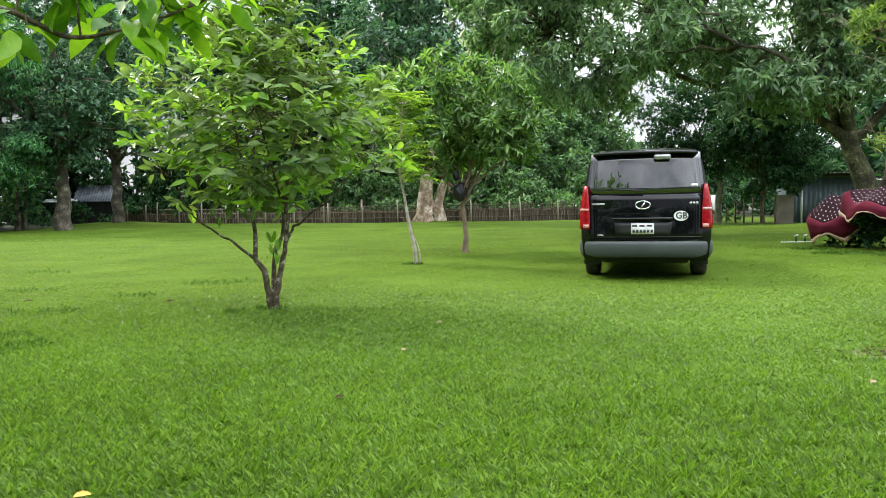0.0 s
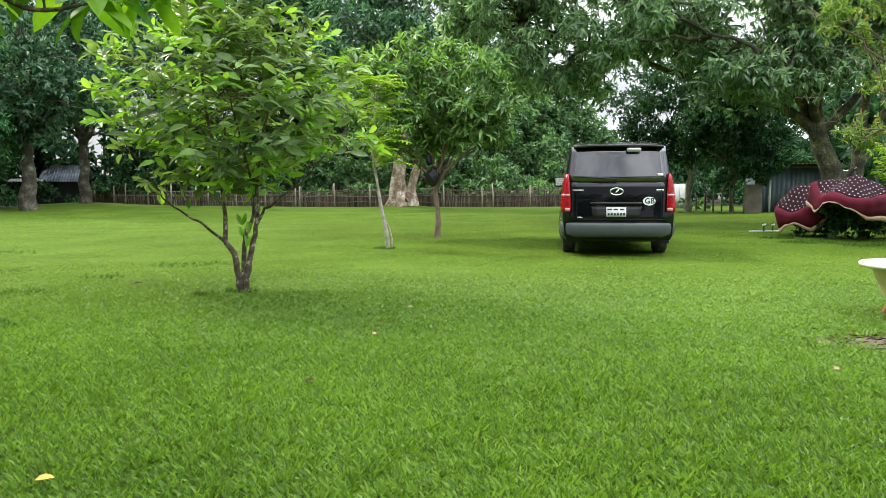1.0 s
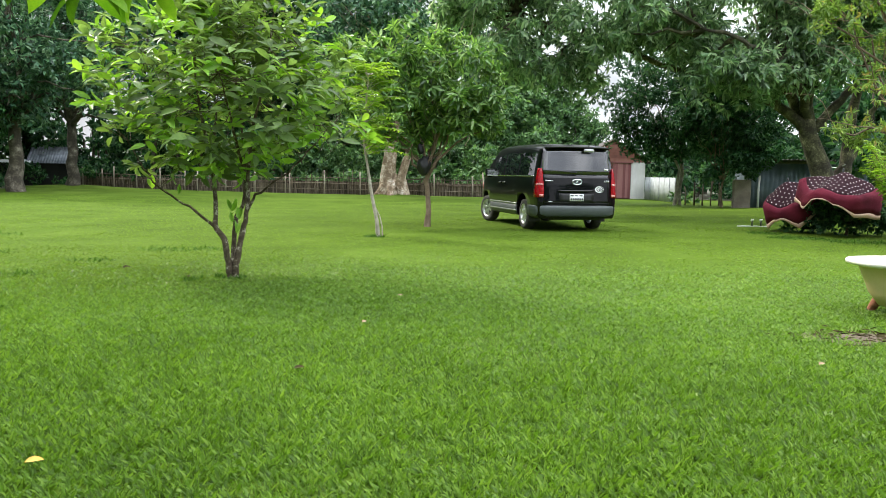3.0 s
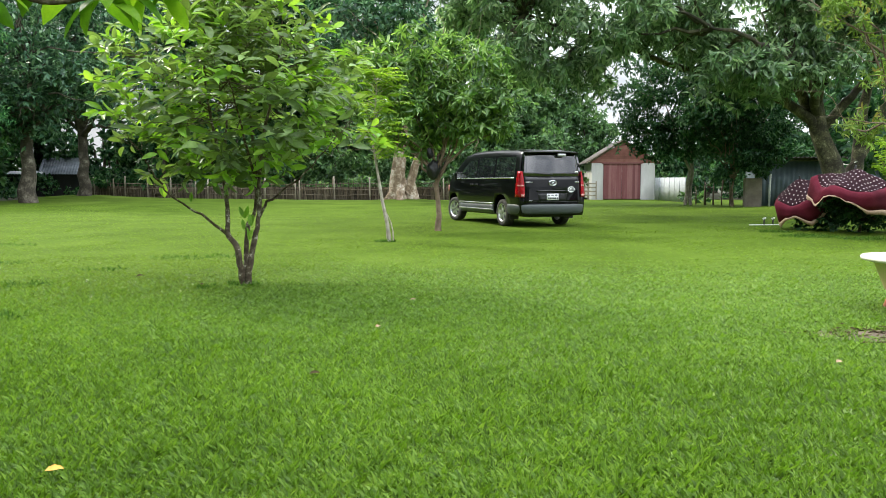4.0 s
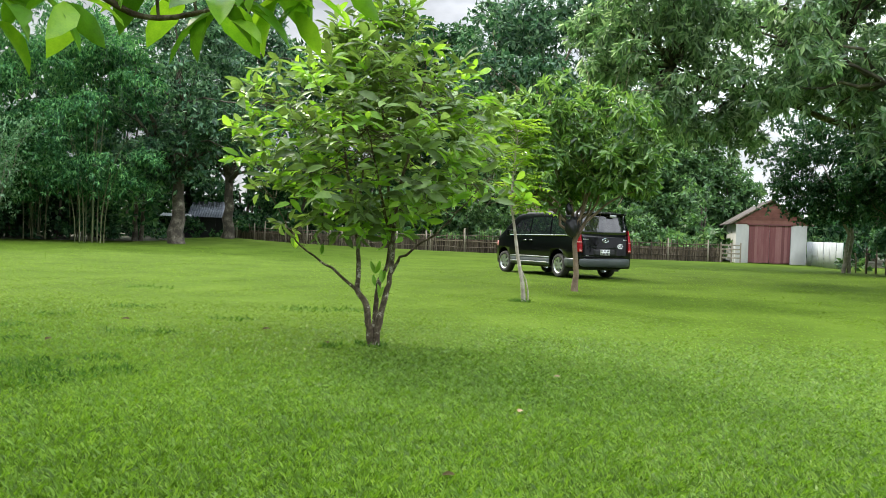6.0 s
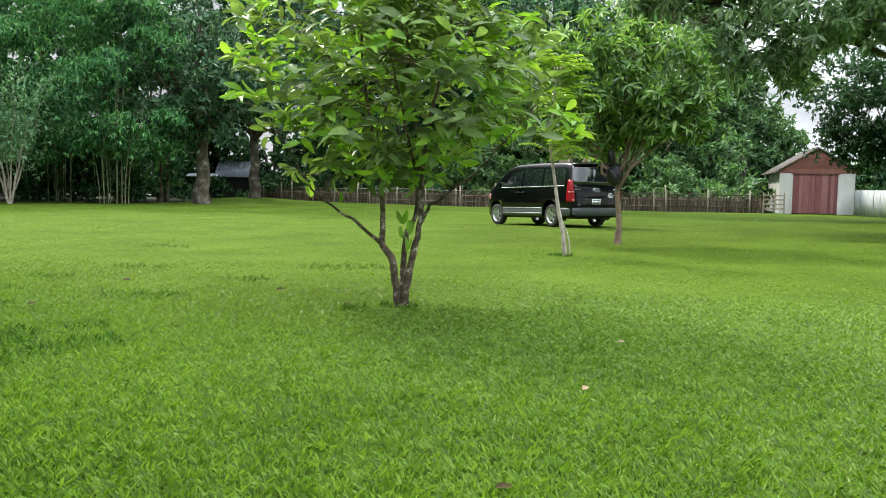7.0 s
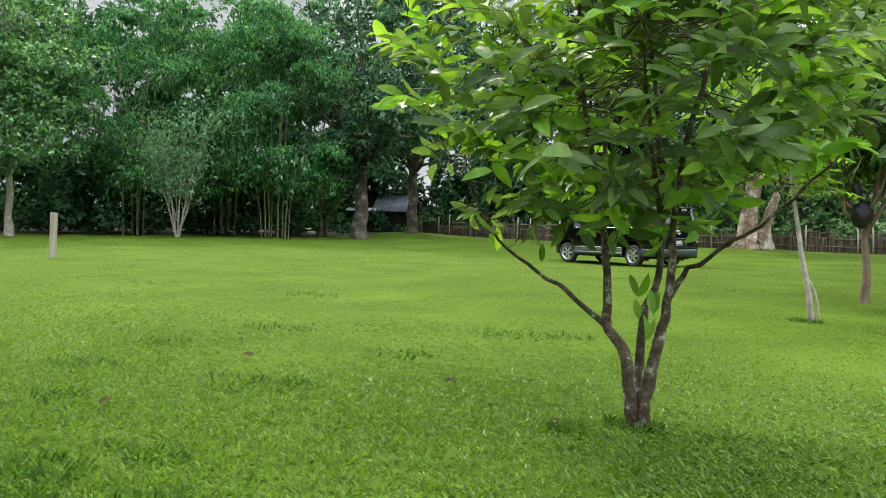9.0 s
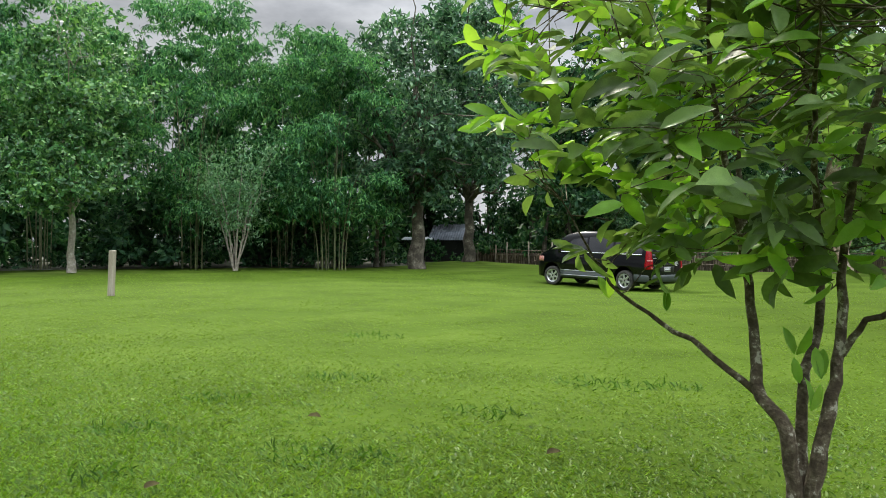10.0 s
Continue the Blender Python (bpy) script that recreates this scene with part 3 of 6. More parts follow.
def trees_behind():
    """Tall trees at the camera's back, known from the van's reflections and the shade on the near lawn."""
    for k, (x, y, r) in enumerate(((-9.0, -7.5, 3.4), (-2.5, -10.0, 3.6), (4.5, -10.5, 3.4), (11.5, -8.5, 3.6), (17.5, -2.0, 3.6), (-15.0, -3.5, 3.4))):
        tree("garden_tree", "leafy garden tree standing behind the path", x, y, 6, 0.2, 1.6,
             [(0, 0, 3.6, r, r, 1.6), (0.8, 0, 4.8, r * 0.7, r * 0.7, 1.2), (-0.6, 0.4, 2.0, r * 0.9, r * 0.9, 1.4)], 0.30, BARK_BROWN, LEAF_DARK_SHADE, 90 + k, n_lumps=70, rho=0.9, per_lump=22, width=0.45, limbs=9, group="garden trees behind the path", twigs=False)

# ---- trees near the camera ----
def broadleaf_tree():
    """The small many-stemmed tree with large leaves in rosettes."""
    rng = np.random.default_rng(11)
    fx, fy = -1.98, 8.30
    ob = thing("broadleaf_tree", pose(fx, fy, 0), "small multi-stemmed tree with large glossy bright green leaves on the lawn", "tree")
    stems = {
        "left_stem": [(-0.01, 0.0, -0.08), (-0.03, -0.03, 0.2), (-0.06, -0.07, 0.47), (-0.21, 0.06, 0.58), (-0.25, 0.18, 0.88), (-0.30, 0.24, 1.25), (-0.42, 0.25, 1.75), (-0.50, 0.2, 2.4), (-0.42, 0.1, 3.1)],
        "low_branch": [(-0.21, 0.06, 0.57), (-0.45, 0.14, 0.74), (-0.72, 0.24, 0.87), (-1.0, 0.28, 1.02), (-1.15, 0.25, 1.25), (-1.3, 0.2, 1.55)],
        "middle_stem": [(0.0, 0.02, -0.08), (-0.01, 0.1, 0.35), (-0.02, 0.19, 0.67), (0.03, 0.35, 0.84), (0.05, 0.38, 1.3), (0.0, 0.35, 1.9), (-0.1, 0.3, 2.7), (-0.05, 0.25, 3.5)],
        "right_stem": [(0.02, 0.0, -0.08), (0.07, 0.0, 0.3), (0.12, 0.06, 0.55), (0.16, 0.10, 0.80), (0.16, 0.12, 1.15), (0.22, 0.1, 1.7), (0.38, 0.05, 2.3), (0.5, 0.0, 3.0)],
        "right_branch": [(0.16, 0.10, 0.78), (0.24, 0.06, 0.92), (0.42, 0.02, 1.06), (0.66, 0.0, 1.2), (0.95, -0.1, 1.5), (1.2, -0.15, 1.75)],
        "front_branch": [(0.06, 0.3, 1.2), (0.05, 0.0, 1.6), (0.1, -0.4, 2.0), (0.15, -0.8, 2.2)],
        "back_branch": [(-0.28, 0.22, 1.2), (-0.4, 0.6, 1.7), (-0.5, 1.0, 2.2)],
        "high_branch": [(-0.45, 0.22, 2.0), (-0.8, 0.1, 2.35), (-1.1, 0.0, 2.6)],
    }
    r0 = {"left_stem": 0.042, "middle_stem": 0.034, "right_stem": 0.040, "low_branch": 0.019, "right_branch": 0.018, "front_branch": 0.02, "back_branch": 0.024, "high_branch": 0.018}
    ends, twig_pieces = [], []
    for key, pts in stems.items():
        p = np.array(pts)
        s = np.linspace(0, 1, len(p))
        si = np.linspace(0, 1, 3 * len(p))
        q = np.stack([np.interp(si, s, p[:, k]) for k in range(3)], 1)
        q[1:-1] = (q[:-2] + 2 * q[1:-1] + q[2:]) / 4 + rng.normal(size=(len(q) - 2, 3)) * 0.006
        part_mesh("stem" if "stem" in key else "branch", np_mesh(key, *tube(q, np.linspace(r0[key], r0[key] * 0.22, len(q)), 8, rng, 0.07), BARK_DARK, True), BARK_DARK, ob)
        for a in q[q[:, 2] > 1.0]:
            ends.append(a)
    ends = np.array(ends)
    # rosettes of leaves at the twig ends, over an uneven egg-shaped crown
    n = 310
    d = unit(rng.normal(size=(n, 3)))
    rad = rng.uniform(0.3, 1.0, (n, 1)) ** 0.42
    tips = np.array((-0.12, 0.12, 2.25)) + d * rad * np.array((1.58, 1.35, 1.22))
    d2 = unit(rng.normal(size=(110, 3)))
    tips = np.vstack([tips, np.array((-0.1, 0.1, 2.5)) + d2 * rng.uniform(0.15, 0.85, (110, 1)) * np.array((1.4, 1.2, 1.3))])
    d3 = unit(rng.normal(size=(36, 3)))
    tips = np.vstack([tips, np.array((-0.15, 0.15, 3.35)) + d3 * rng.uniform(0.3, 1.0, (36, 1)) * np.array((0.75, 0.65, 0.75))])
    upper = tips[:, 2] > 2.7
    tips[upper, :2] *= np.clip(1.0 - 0.42 * (tips[upper, 2:3] - 2.7), 0.25, 1)
    extra = np.array([(-0.1, 0.2, 3.7), (0.1, 0.15, 3.9), (-0.35, 0.1, 3.6), (0.3, 0.0, 3.55), (1.5, -0.1, 1.75), (1.62, 0.0, 1.6), (1.35, -0.3, 1.6), (-1.5, 0.1, 2.5), (-1.62, 0.0, 2.35), (-1.55, -0.2, 2.7), (-1.2, 0.2, 1.25), (-0.95, 0.3, 1.3)])
    tips = np.vstack([tips[(tips[:, 2] > 1.15)], extra])
    for k, t in enumerate(tips):
        near = ends[np.argmin(np.linalg.norm(ends - t, axis=1))]
        twig = bend(near, t, -0.05, 5, rng, 0.09)
        if k % 5 < 3:
            twig_pieces.append(tube(twig, np.linspace(0.0045, 0.002, 5), 4))
    part_mesh("twig_work", np_mesh("twigs", *merge(twig_pieces), BARK_DARK, True), BARK_DARK, ob, kind="stuff")
    # extra pale leaves on both flanks paint the light there, besides young growth
    young = rng.random(len(tips)) < np.where((tips[:, 0] > 0.9) | (tips[:, 0] < -1.2), 0.65, 0.26)
    pos, axis, up, size, isnew = [], [], [], [], []
    for t, yn in zip(tips, young):
        k = rng.integers(6, 10)
        a0 = rng.uniform(0, 6.28)
        centre = unit(t - np.array((-0.12, 0.12, 1.7)))
        for j in range(k):
            a = a0 + j * 2.4
            rise = rng.uniform(-0.65, 0.75)
            ax = np.array((math.cos(a), math.sin(a), rise)) + 0.5 * centre
            pos.append(t + rng.normal(size=3) * 0.03 - centre * 0.02 * j)
            axis.append(ax)
            up.append(np.array((0, 0, 0.8)) + rng.normal(size=3) * 0.5 + 0.9 * centre)
            size.append(rng.uniform(0.14, 0.27) * (0.88 if yn else 1.0))
            isnew.append(yn)
    for a in [(-0.02, 0.1, 0.62), (0.03, 0.05, 0.5), (0.08, 0.02, 0.66), (-0.05, 0.15, 0.75), (-0.7, 0.22, 0.93), (-1.05, 0.3, 0.98), (0.02, 0.25, 1.05), (0.1, 0.2, 1.1)]:
        for j in range(2):
            pos.append(np.array(a))
            axis.append(np.array((rng.normal() * 0.4, rng.normal() * 0.4, 1.0)))
            up.append(np.array((rng.normal(), -1.0, 0.2)))
            size.append(rng.uniform(0.13, 0.2))
            isnew.append(True)
    pos, axis, up, size, isnew = np.array(pos), unit(np.array(axis)), np.array(up), np.array(size), np.array(isnew)
    # the leaves on the side of the lawn that the path passes are single pieces
    order = np.argsort(pos[:, 1] + 0.15 * rng.normal(size=len(pos)))
    single = set(order[:300].tolist())
    leaf_mesh = {}
    for flag, mat in ((False, LEAF_BIG), (True, LEAF_NEW)):
        for k, w in enumerate((0.30, 0.36)):
            tv = BROAD[0] * np.array((1, w, 1))
            tv = tv + np.stack([0 * tv[:, 0], 0.05 * (k - 0.5) * tv[:, 0] ** 2, -0.10 * k * tv[:, 0] ** 2], 1)
            leaf_mesh[flag, k] = np_mesh("leaf", tv, BROAD[1], mat, True)
    for i in order[:300]:
        x = Vector(axis[i])
        y = Vector(up[i]).cross(x).normalized()
        z = x.cross(y)
        m = Matrix((x, y, z)).transposed().to_4x4()
        o = new("leaf", leaf_mesh[bool(isnew[i]), int(i) % 2])
        o.parent = ob
        o.matrix_basis = Matrix.Translation(pos[i]) @ m @ Matrix.Diagonal((size[i], size[i], size[i], 1))
    for flag, mat in ((False, LEAF_BIG), (True, LEAF_NEW)):
        sel = np.array([i for i in range(len(pos)) if i not in single and isnew[i] == flag])
        v, f = scatter(BROAD, pos[sel], axis[sel], up[sel], size[sel], size[sel] * 0.33)
        part_mesh("foliage", np_mesh("foliage", v, f, mat, True), mat, ob, "pale young and sunlit leaves" if flag else "", "stuff")


def overhanging_tree():
    """The tree beside the path: only one leafy bough hangs into view."""
    rng = np.random.default_rng(12)
    ob = thing("overhanging_tree", pose(-3.4, 0.9, 0), "broad-leaved tree with a low leafy bough hanging over the lawn", "tree")
    trunk = bend((0, 0, -0.1), (0.15, 0.1, 2.3), 0, 8, rng, 0.015)
    part_mesh("trunk", np_mesh("trunk", *tube(trunk, np.linspace(0.13, 0.08, 8), 10, rng, 0.06), BARK_DARK, True), BARK_DARK, ob)
    bough = np.array(BOUGH) - np.array((-3.4, 0.9, 0))
    start = np.array((0.15, 0.1, 2.25))
    pts = np.vstack([start[None], bough])
    s, si = np.linspace(0, 1, len(pts)), np.linspace(0, 1, 24)
    q = np.stack([np.interp(si, s, pts[:, k]) for k in range(3)], 1)
    q[1:-1] = (q[:-2] + 2 * q[1:-1] + q[2:]) / 4
    part_mesh("bough", np_mesh("bough", *tube(q, np.linspace(0.014, 0.006, 24), 7, rng, 0.05), BARK_DARK, True), BARK_DARK, ob)
    mesh = [np_mesh("leaf", BROAD[0] * np.array((1, w, 1)) - np.stack([0 * BROAD[0][:, 0], 0 * BROAD[0][:, 0], b * BROAD[0][:, 0] ** 2], 1), BROAD[1], LEAF_OVER, True) for w, b in ((0.40, 0.1), (0.46, 0.25))]
    twigs = []

    def leaf_at(p, ax, up, size):
        x = Vector(ax).normalized()
        y = Vector(up).cross(x).normalized()
        m = Matrix((x, y, x.cross(y))).transposed().to_4x4()
        o = new("leaf", mesh[rng.integers(0, 2)])
        o.parent = ob
        o.matrix_basis = Matrix.Translation(p) @ m @ Matrix.Diagonal((size, size, size, 1))

    for c, n, spread in TUFTS:
        c = np.array(c) - np.array((-3.4, 0.9, 0))
        near = q[np.argmin(np.linalg.norm(q - c, axis=1))]
        twigs.append(tube(bend(near, c, 0.02, 5, rng), np.linspace(0.005, 0.003, 5), 5))
        for j in range(n):
            a = j * 2.4 + rng.uniform(0, 0.6)
            ax = np.array((math.cos(a), math.sin(a) * 0.8, rng.uniform(-0.75, 0.15)))
            leaf_at(c + rng.normal(size=3) * spread, ax, np.array((0, 0, 1)) + rng.normal(size=3) * 0.35, rng.uniform(0.14, 0.22))
    part_mesh("twig_work", np_mesh("twigs", *merge(twigs), BARK_DARK, True), BARK_DARK, ob, kind="stuff")
    # unseen crown above the path; its second lobe is added to shade the near lawn
    v, f, _ = foliage([(0.6, -0.6, 4.9, 3.2, 3.0, 1.2), (-1.0, 3.4, 5.0, 2.1, 1.6, 0.9)], 100, 0.6, 9, 0.24, 0.42, rng, 0.3, BROAD, 6)
    part_mesh("crown", np_mesh("crown", v, f, LEAF_OVER, True), LEAF_OVER, ob, kind="stuff")


def sapling():
    """Thin pale sapling with pinnate yellow-green leaves."""
    rng = np.random.default_rng(13)
    ob = thing("sapling", pose(-1.31, 14.7, 0), "thin leaning pale-barked sapling with feathery yellow-green leaves", "tree")
    pts = [(0.02, 0, -0.05), (-0.02, 0, 0.35), (-0.12, 0.02, 0.8), (-0.2, 0.03, 1.3), (-0.28, 0.03, 1.8), (-0.26, 0.02, 2.3), (-0.2, 0, 3.0)]
    part_mesh("trunk", np_mesh("trunk", *tube(pts, [0.045, 0.036, 0.029, 0.026, 0.023, 0.018, 0.01], 8, rng, 0.08), BARK_PALE, True), BARK_PALE, ob)
    part_mesh("side_shoot", np_mesh("side_shoot", *tube([(0.1, 0, -0.03), (0.09, 0, 0.2), (0.04, 0, 0.4), (-0.03, 0.0, 0.55)], [0.016, 0.015, 0.013, 0.01], 6, rng, 0.1), BARK_PALE, True), BARK_PALE, ob)
    pos, axis, up, size, stalks = [], [], [], [], []
    for k in range(64):
        z = rng.uniform(1.55, 3.35)
        a = rng.uniform(0, 6.28)
        length = rng.uniform(0.45, 0.8)
        base = np.array((np.interp(z, [1.3, 1.8, 2.3, 3.0], [-0.2, -0.28, -0.26, -0.2]), 0.0, min(z, 3.05)))
        d = np.array((math.cos(a) + 0.15, math.sin(a), rng.uniform(0.2, 0.9)))
        d = d / np.linalg.norm(d)
        b = base + d * length + np.array((0, 0, -0.1))
        q = bend(base, b, 0.07, 10, rng, 0.01)
        stalks.append(tube(q, np.linspace(0.006, 0.002, 10), 4))
        side = unit(np.cross(d, (0, 0, 1)))
        for i in range(2, 10):
            for s in (-1, 1):
                pos.append(q[i])
                axis.append(side * s + 0.35 * d + np.array((0, 0, -0.15)))
                up.append(np.array((0, 0, 1.0)) + rng.normal(size=3) * 0.2)
                size.append(rng.uniform(0.11, 0.17))
    size = np.array(size)
    v, f = scatter(LANCE, np.array(pos), np.array(axis), np.array(up), size, size * 0.36)
    part_mesh("stalk_framework", np_mesh("stalk_framework", *merge(stalks), BARK_PALE), BARK_PALE, ob, kind="stuff")
    part_mesh("crown", np_mesh("crown", v, f, LEAF_PINNATE), LEAF_PINNATE, ob, kind="stuff")


def young_mango():
    ob = tree("young_mango_tree", "young round-headed tree with drooping narrow leaves and a bare straight trunk", -0.66, 18.05, 4.9, 0.068, 1.28,
              [(-0.95, 0, 3.55, 1.35, 1.2, 1.15), (0.55, 0.1, 3.25, 1.15, 1.15, 1.35), (-0.2, 0, 2.6, 1.65, 1.25, 0.7)], 0.21, BARK_BROWN, LEAF_YMANGO, 14,
              n_lumps=62, rho=0.42, per_lump=28, width=0.32, droop=0.4, shape=LANCE, whorl=7, limbs=14)
    rng = np.random.default_rng(15)
    bm = bmesh.new()
    for c, r, s in (((0.0, -0.06, 1.42), 0.17, (0.95, 0.8, 1.25)), ((-0.09, -0.04, 1.80), 0.10, (0.8, 0.7, 1.3))):
        g = bmesh.ops.create_icosphere(bm, subdivisions=3, radius=r)
        for v in g["verts"]:
            v.co = Vector((v.co.x * s[0], v.co.y * s[1], v.co.z * s[2])) * (1 + 0.35 * noise.noise(v.co * 11)) + Vector(c)
    sack = thing("sack", pose(-0.74, 18.0, 0.0), "black plastic sack stuffed into the fork of the young tree", "sack")
    part("sack_cloth", bm, BLACK_BAG, sack, smooth=True)


def big_mango():
    """The wide old tree whose canopy roofs the far side of the lawn."""
    rng = np.random.default_rng(16)
    fx, fy = 11.5, 27.0
    ob = thing("mango_tree", pose(fx, fy, 0), "huge old spreading tree with heavy mossy limbs and drooping dark leaves", "tree")
    trunk = np.array([(0.5, 0, -0.2), (0.35, 0, 0.8), (0.0, 0, 1.8), (-0.4, 0, 2.8), (-0.5, 0, 3.8), (-0.45, 0, 5.0)])
    part_mesh("trunk", np_mesh("trunk", *tube(trunk, [0.50, 0.36, 0.30, 0.27, 0.2, 0.05], 14, rng, 0.11), BARK_MANGO, True), BARK_MANGO, ob)
    second = [(0.85, 0.3, -0.2), (0.95, 0.3, 1.0), (1.02, 0.3, 2.2), (1.15, 0.4, 3.5), (1.6, 0.5, 5.4)]
    part_mesh("trunk", np_mesh("trunk", *tube(second, [0.30, 0.22, 0.19, 0.17, 0.08], 12, rng, 0.1), BARK_MANGO, True), BARK_MANGO, ob)
    limb_pts = [[(0.1, 0, 1.9), (-0.7, -0.1, 3.1), (-1.7, 0.0, 3.9), (-3.4, 0.2, 4.4), (-5.6, 0.3, 5.2), (-8.0, 0.2, 6.0), (-10.0, 0.4, 6.8)],
                [(-0.45, 0, 3.0), (-1.0, 0.2, 4.2), (-2.2, 0.4, 5.3), (-4.2, 0.2, 6.4), (-6.5, 0.3, 7.4)],
                [(-0.5, 0, 3.6), (-0.3, -0.3, 5.0), (0.3, -0.6, 6.6), (0.5, -0.6, 8.6)],
                [(-0.2, 0, 2.9), (0.8, 0.2, 4.0), (2.2, 0.3, 5.2), (3.6, 0.5, 6.8)],
                [(0.3, 0.1, 0.9), (1.2, 0.3, 2.0), (1.9, 0.5, 3.6), (2.6, 0.5, 5.4)],
                [(-0.4, 0, 3.2), (-1.2, -1.2, 4.4), (-2.8, -2.4, 5.2), (-4.6, -3.0, 5.6)]]
    for k, pts in enumerate(limb_pts):
        p = np.array(pts)
        s, si = np.linspace(0, 1, len(p)), np.linspace(0, 1, 18)
        q = np.stack([np.interp(si, s, p[:, j]) for j in range(3)], 1)
        q[1:-1] = (q[:-2] + 2 * q[1:-1] + q[2:]) / 4 + rng.normal(size=(16, 3)) * 0.05
        part_mesh("limb", np_mesh("limb", *tube(q, np.linspace(0.2 if k < 2 else 0.17, 0.04, 18), 9, rng, 0.06), BARK_MANGO, True), BARK_MANGO, ob)
    # the last two lobes are unseen, added overhead to shade the right-hand lawn
    ells = [(-2.6, -0.5, 7.0, 4.6, 3.8, 2.8), (-8.0, -0.5, 6.4, 4.4, 3.6, 2.5), (-10.8, 0.5, 8.0, 2.8, 2.8, 2.6), (1.5, 0.5, 8.2, 4.2, 4.0, 3.0), (-4.8, -2.6, 5.5, 3.6, 1.8, 1.3),
            (-0.2, -1.6, 5.8, 2.6, 2.0, 1.6), (-0.8, 0, 10.2, 6, 4.5, 2.4), (-7.5, 0, 9.2, 5, 4, 2.2), (4.2, -1.0, 6.2, 2.6, 2.6, 2.4), (-7.0, -1.5, 5.0, 3.0, 1.6, 0.9), (-2.0, -2.0, 4.7, 2.2, 1.6, 0.9), (-3.5, -2.2, 4.2, 2.0, 1.0, 0.6), (-9.5, -1.5, 5.0, 2.0, 1.4, 0.9), (-0.8, -1.2, 7.4, 2.6, 1.6, 1.6), (-12.0, -4.0, 10.0, 4.0, 3.4, 1.5), (-6.0, -4.0, 10.2, 4.2, 3.2, 1.5)]
    v, f, c = foliage(ells, 500, 0.72, 29, 0.30, 0.31, rng, 0.75, LEAF4, 7, 0.6)
    part_mesh("crown", np_mesh("crown", v, f, LEAF_MANGO), LEAF_MANGO, ob, kind="stuff")
    pieces = []
    stations = np.vstack([np.array(p)[1:] for p in limb_pts] + [(np.array(p)[1:-1] + np.array(p)[2:]) / 2 for p in limb_pts])
    for k in rng.choice(len(c), 150, replace=False):
        a = stations[np.argmin(np.linalg.norm(stations - c[k], axis=1))]
        if np.linalg.norm(c[k] - a) < 4.5:
            pieces.append(tube(bend(a, c[k], 0.1, 6, rng), np.linspace(0.07, 0.015, 6), 5))
    part_mesh("bough_framework", np_mesh("boughs", *merge(pieces), BARK_MANGO, True), BARK_MANGO, ob, kind="stuff")


def edge_trees():
    tree("yellow_leaved_tree", "small tree with sparse yellowish-green leaves beside the parasols", 11.1, 18.9, 6.0, 0.10, 2.0,
         [(-2.0, -0.5, 2.45, 0.75, 0.6, 0.55), (-1.5, -0.4, 3.15, 0.8, 0.7, 0.5), (-1.7, 0.2, 5.0, 1.3, 1.2, 0.8), (-0.9, 0.0, 6.0, 1.7, 1.4, 0.9), (-0.4, 0, 3.4, 1.0, 1.0, 0.8), (-1.2, -0.2, 2.2, 0.7, 0.6, 0.5)], 0.17, BARK_BROWN, LEAF_YELLOW, 21,
         n_lumps=54, rho=0.36, per_lump=11, width=0.3, droop=0.15, shape=LANCE, whorl=7, limbs=16)
    rng = np.random.default_rng(22)
    fern = thing("feathery_shrub", pose(9.0, 15.6, 0), "feathery light green shrub growing beside the parasols", "shrub")
    pos, axis, size, st = [], [], [], []
    for k in range(46):
        a, el = rng.uniform(0, 6.28), rng.uniform(0.5, 1.5)
        b0 = np.array((rng.normal() * 0.1, rng.normal() * 0.1, 0))
        tip = b0 + np.array((math.cos(a) * 0.9, math.sin(a) * 0.7, 0.9 + el * 0.75))
        q = bend(b0, tip, 0.25, 14, rng, 0.01)
        st.append(tube(q, np.linspace(0.012, 0.003, 14), 4))
        d = unit(tip - b0)
        side = unit(np.cross(d, (0, 0, 1)))
        for i in range(5, 14):
            for s in (-1, 1):
                for j in range(2):
                    pos.append(q[i] + d * 0.04 * j)
                    axis.append(side * s + 0.4 * d + np.array((0, 0, -0.3)) + rng.normal(size=3) * 0.15)
                    size.append(rng.uniform(0.1, 0.2))
    size = np.array(size)
    v, f = scatter(LANCE, np.array(pos), np.array(axis), np.array((0, 0, 1.0)) + 0.2 * rng.normal(size=(len(pos), 3)), size, size * 0.24)
    part_mesh("stalk_framework", np_mesh("stalk_framework", *merge(st), BARK_BROWN), BARK_BROWN, fern, kind="stuff")
    part_mesh("fronds", np_mesh("fronds", v, f, LEAF_PINNATE), LEAF_PINNATE, fern, kind="stuff")


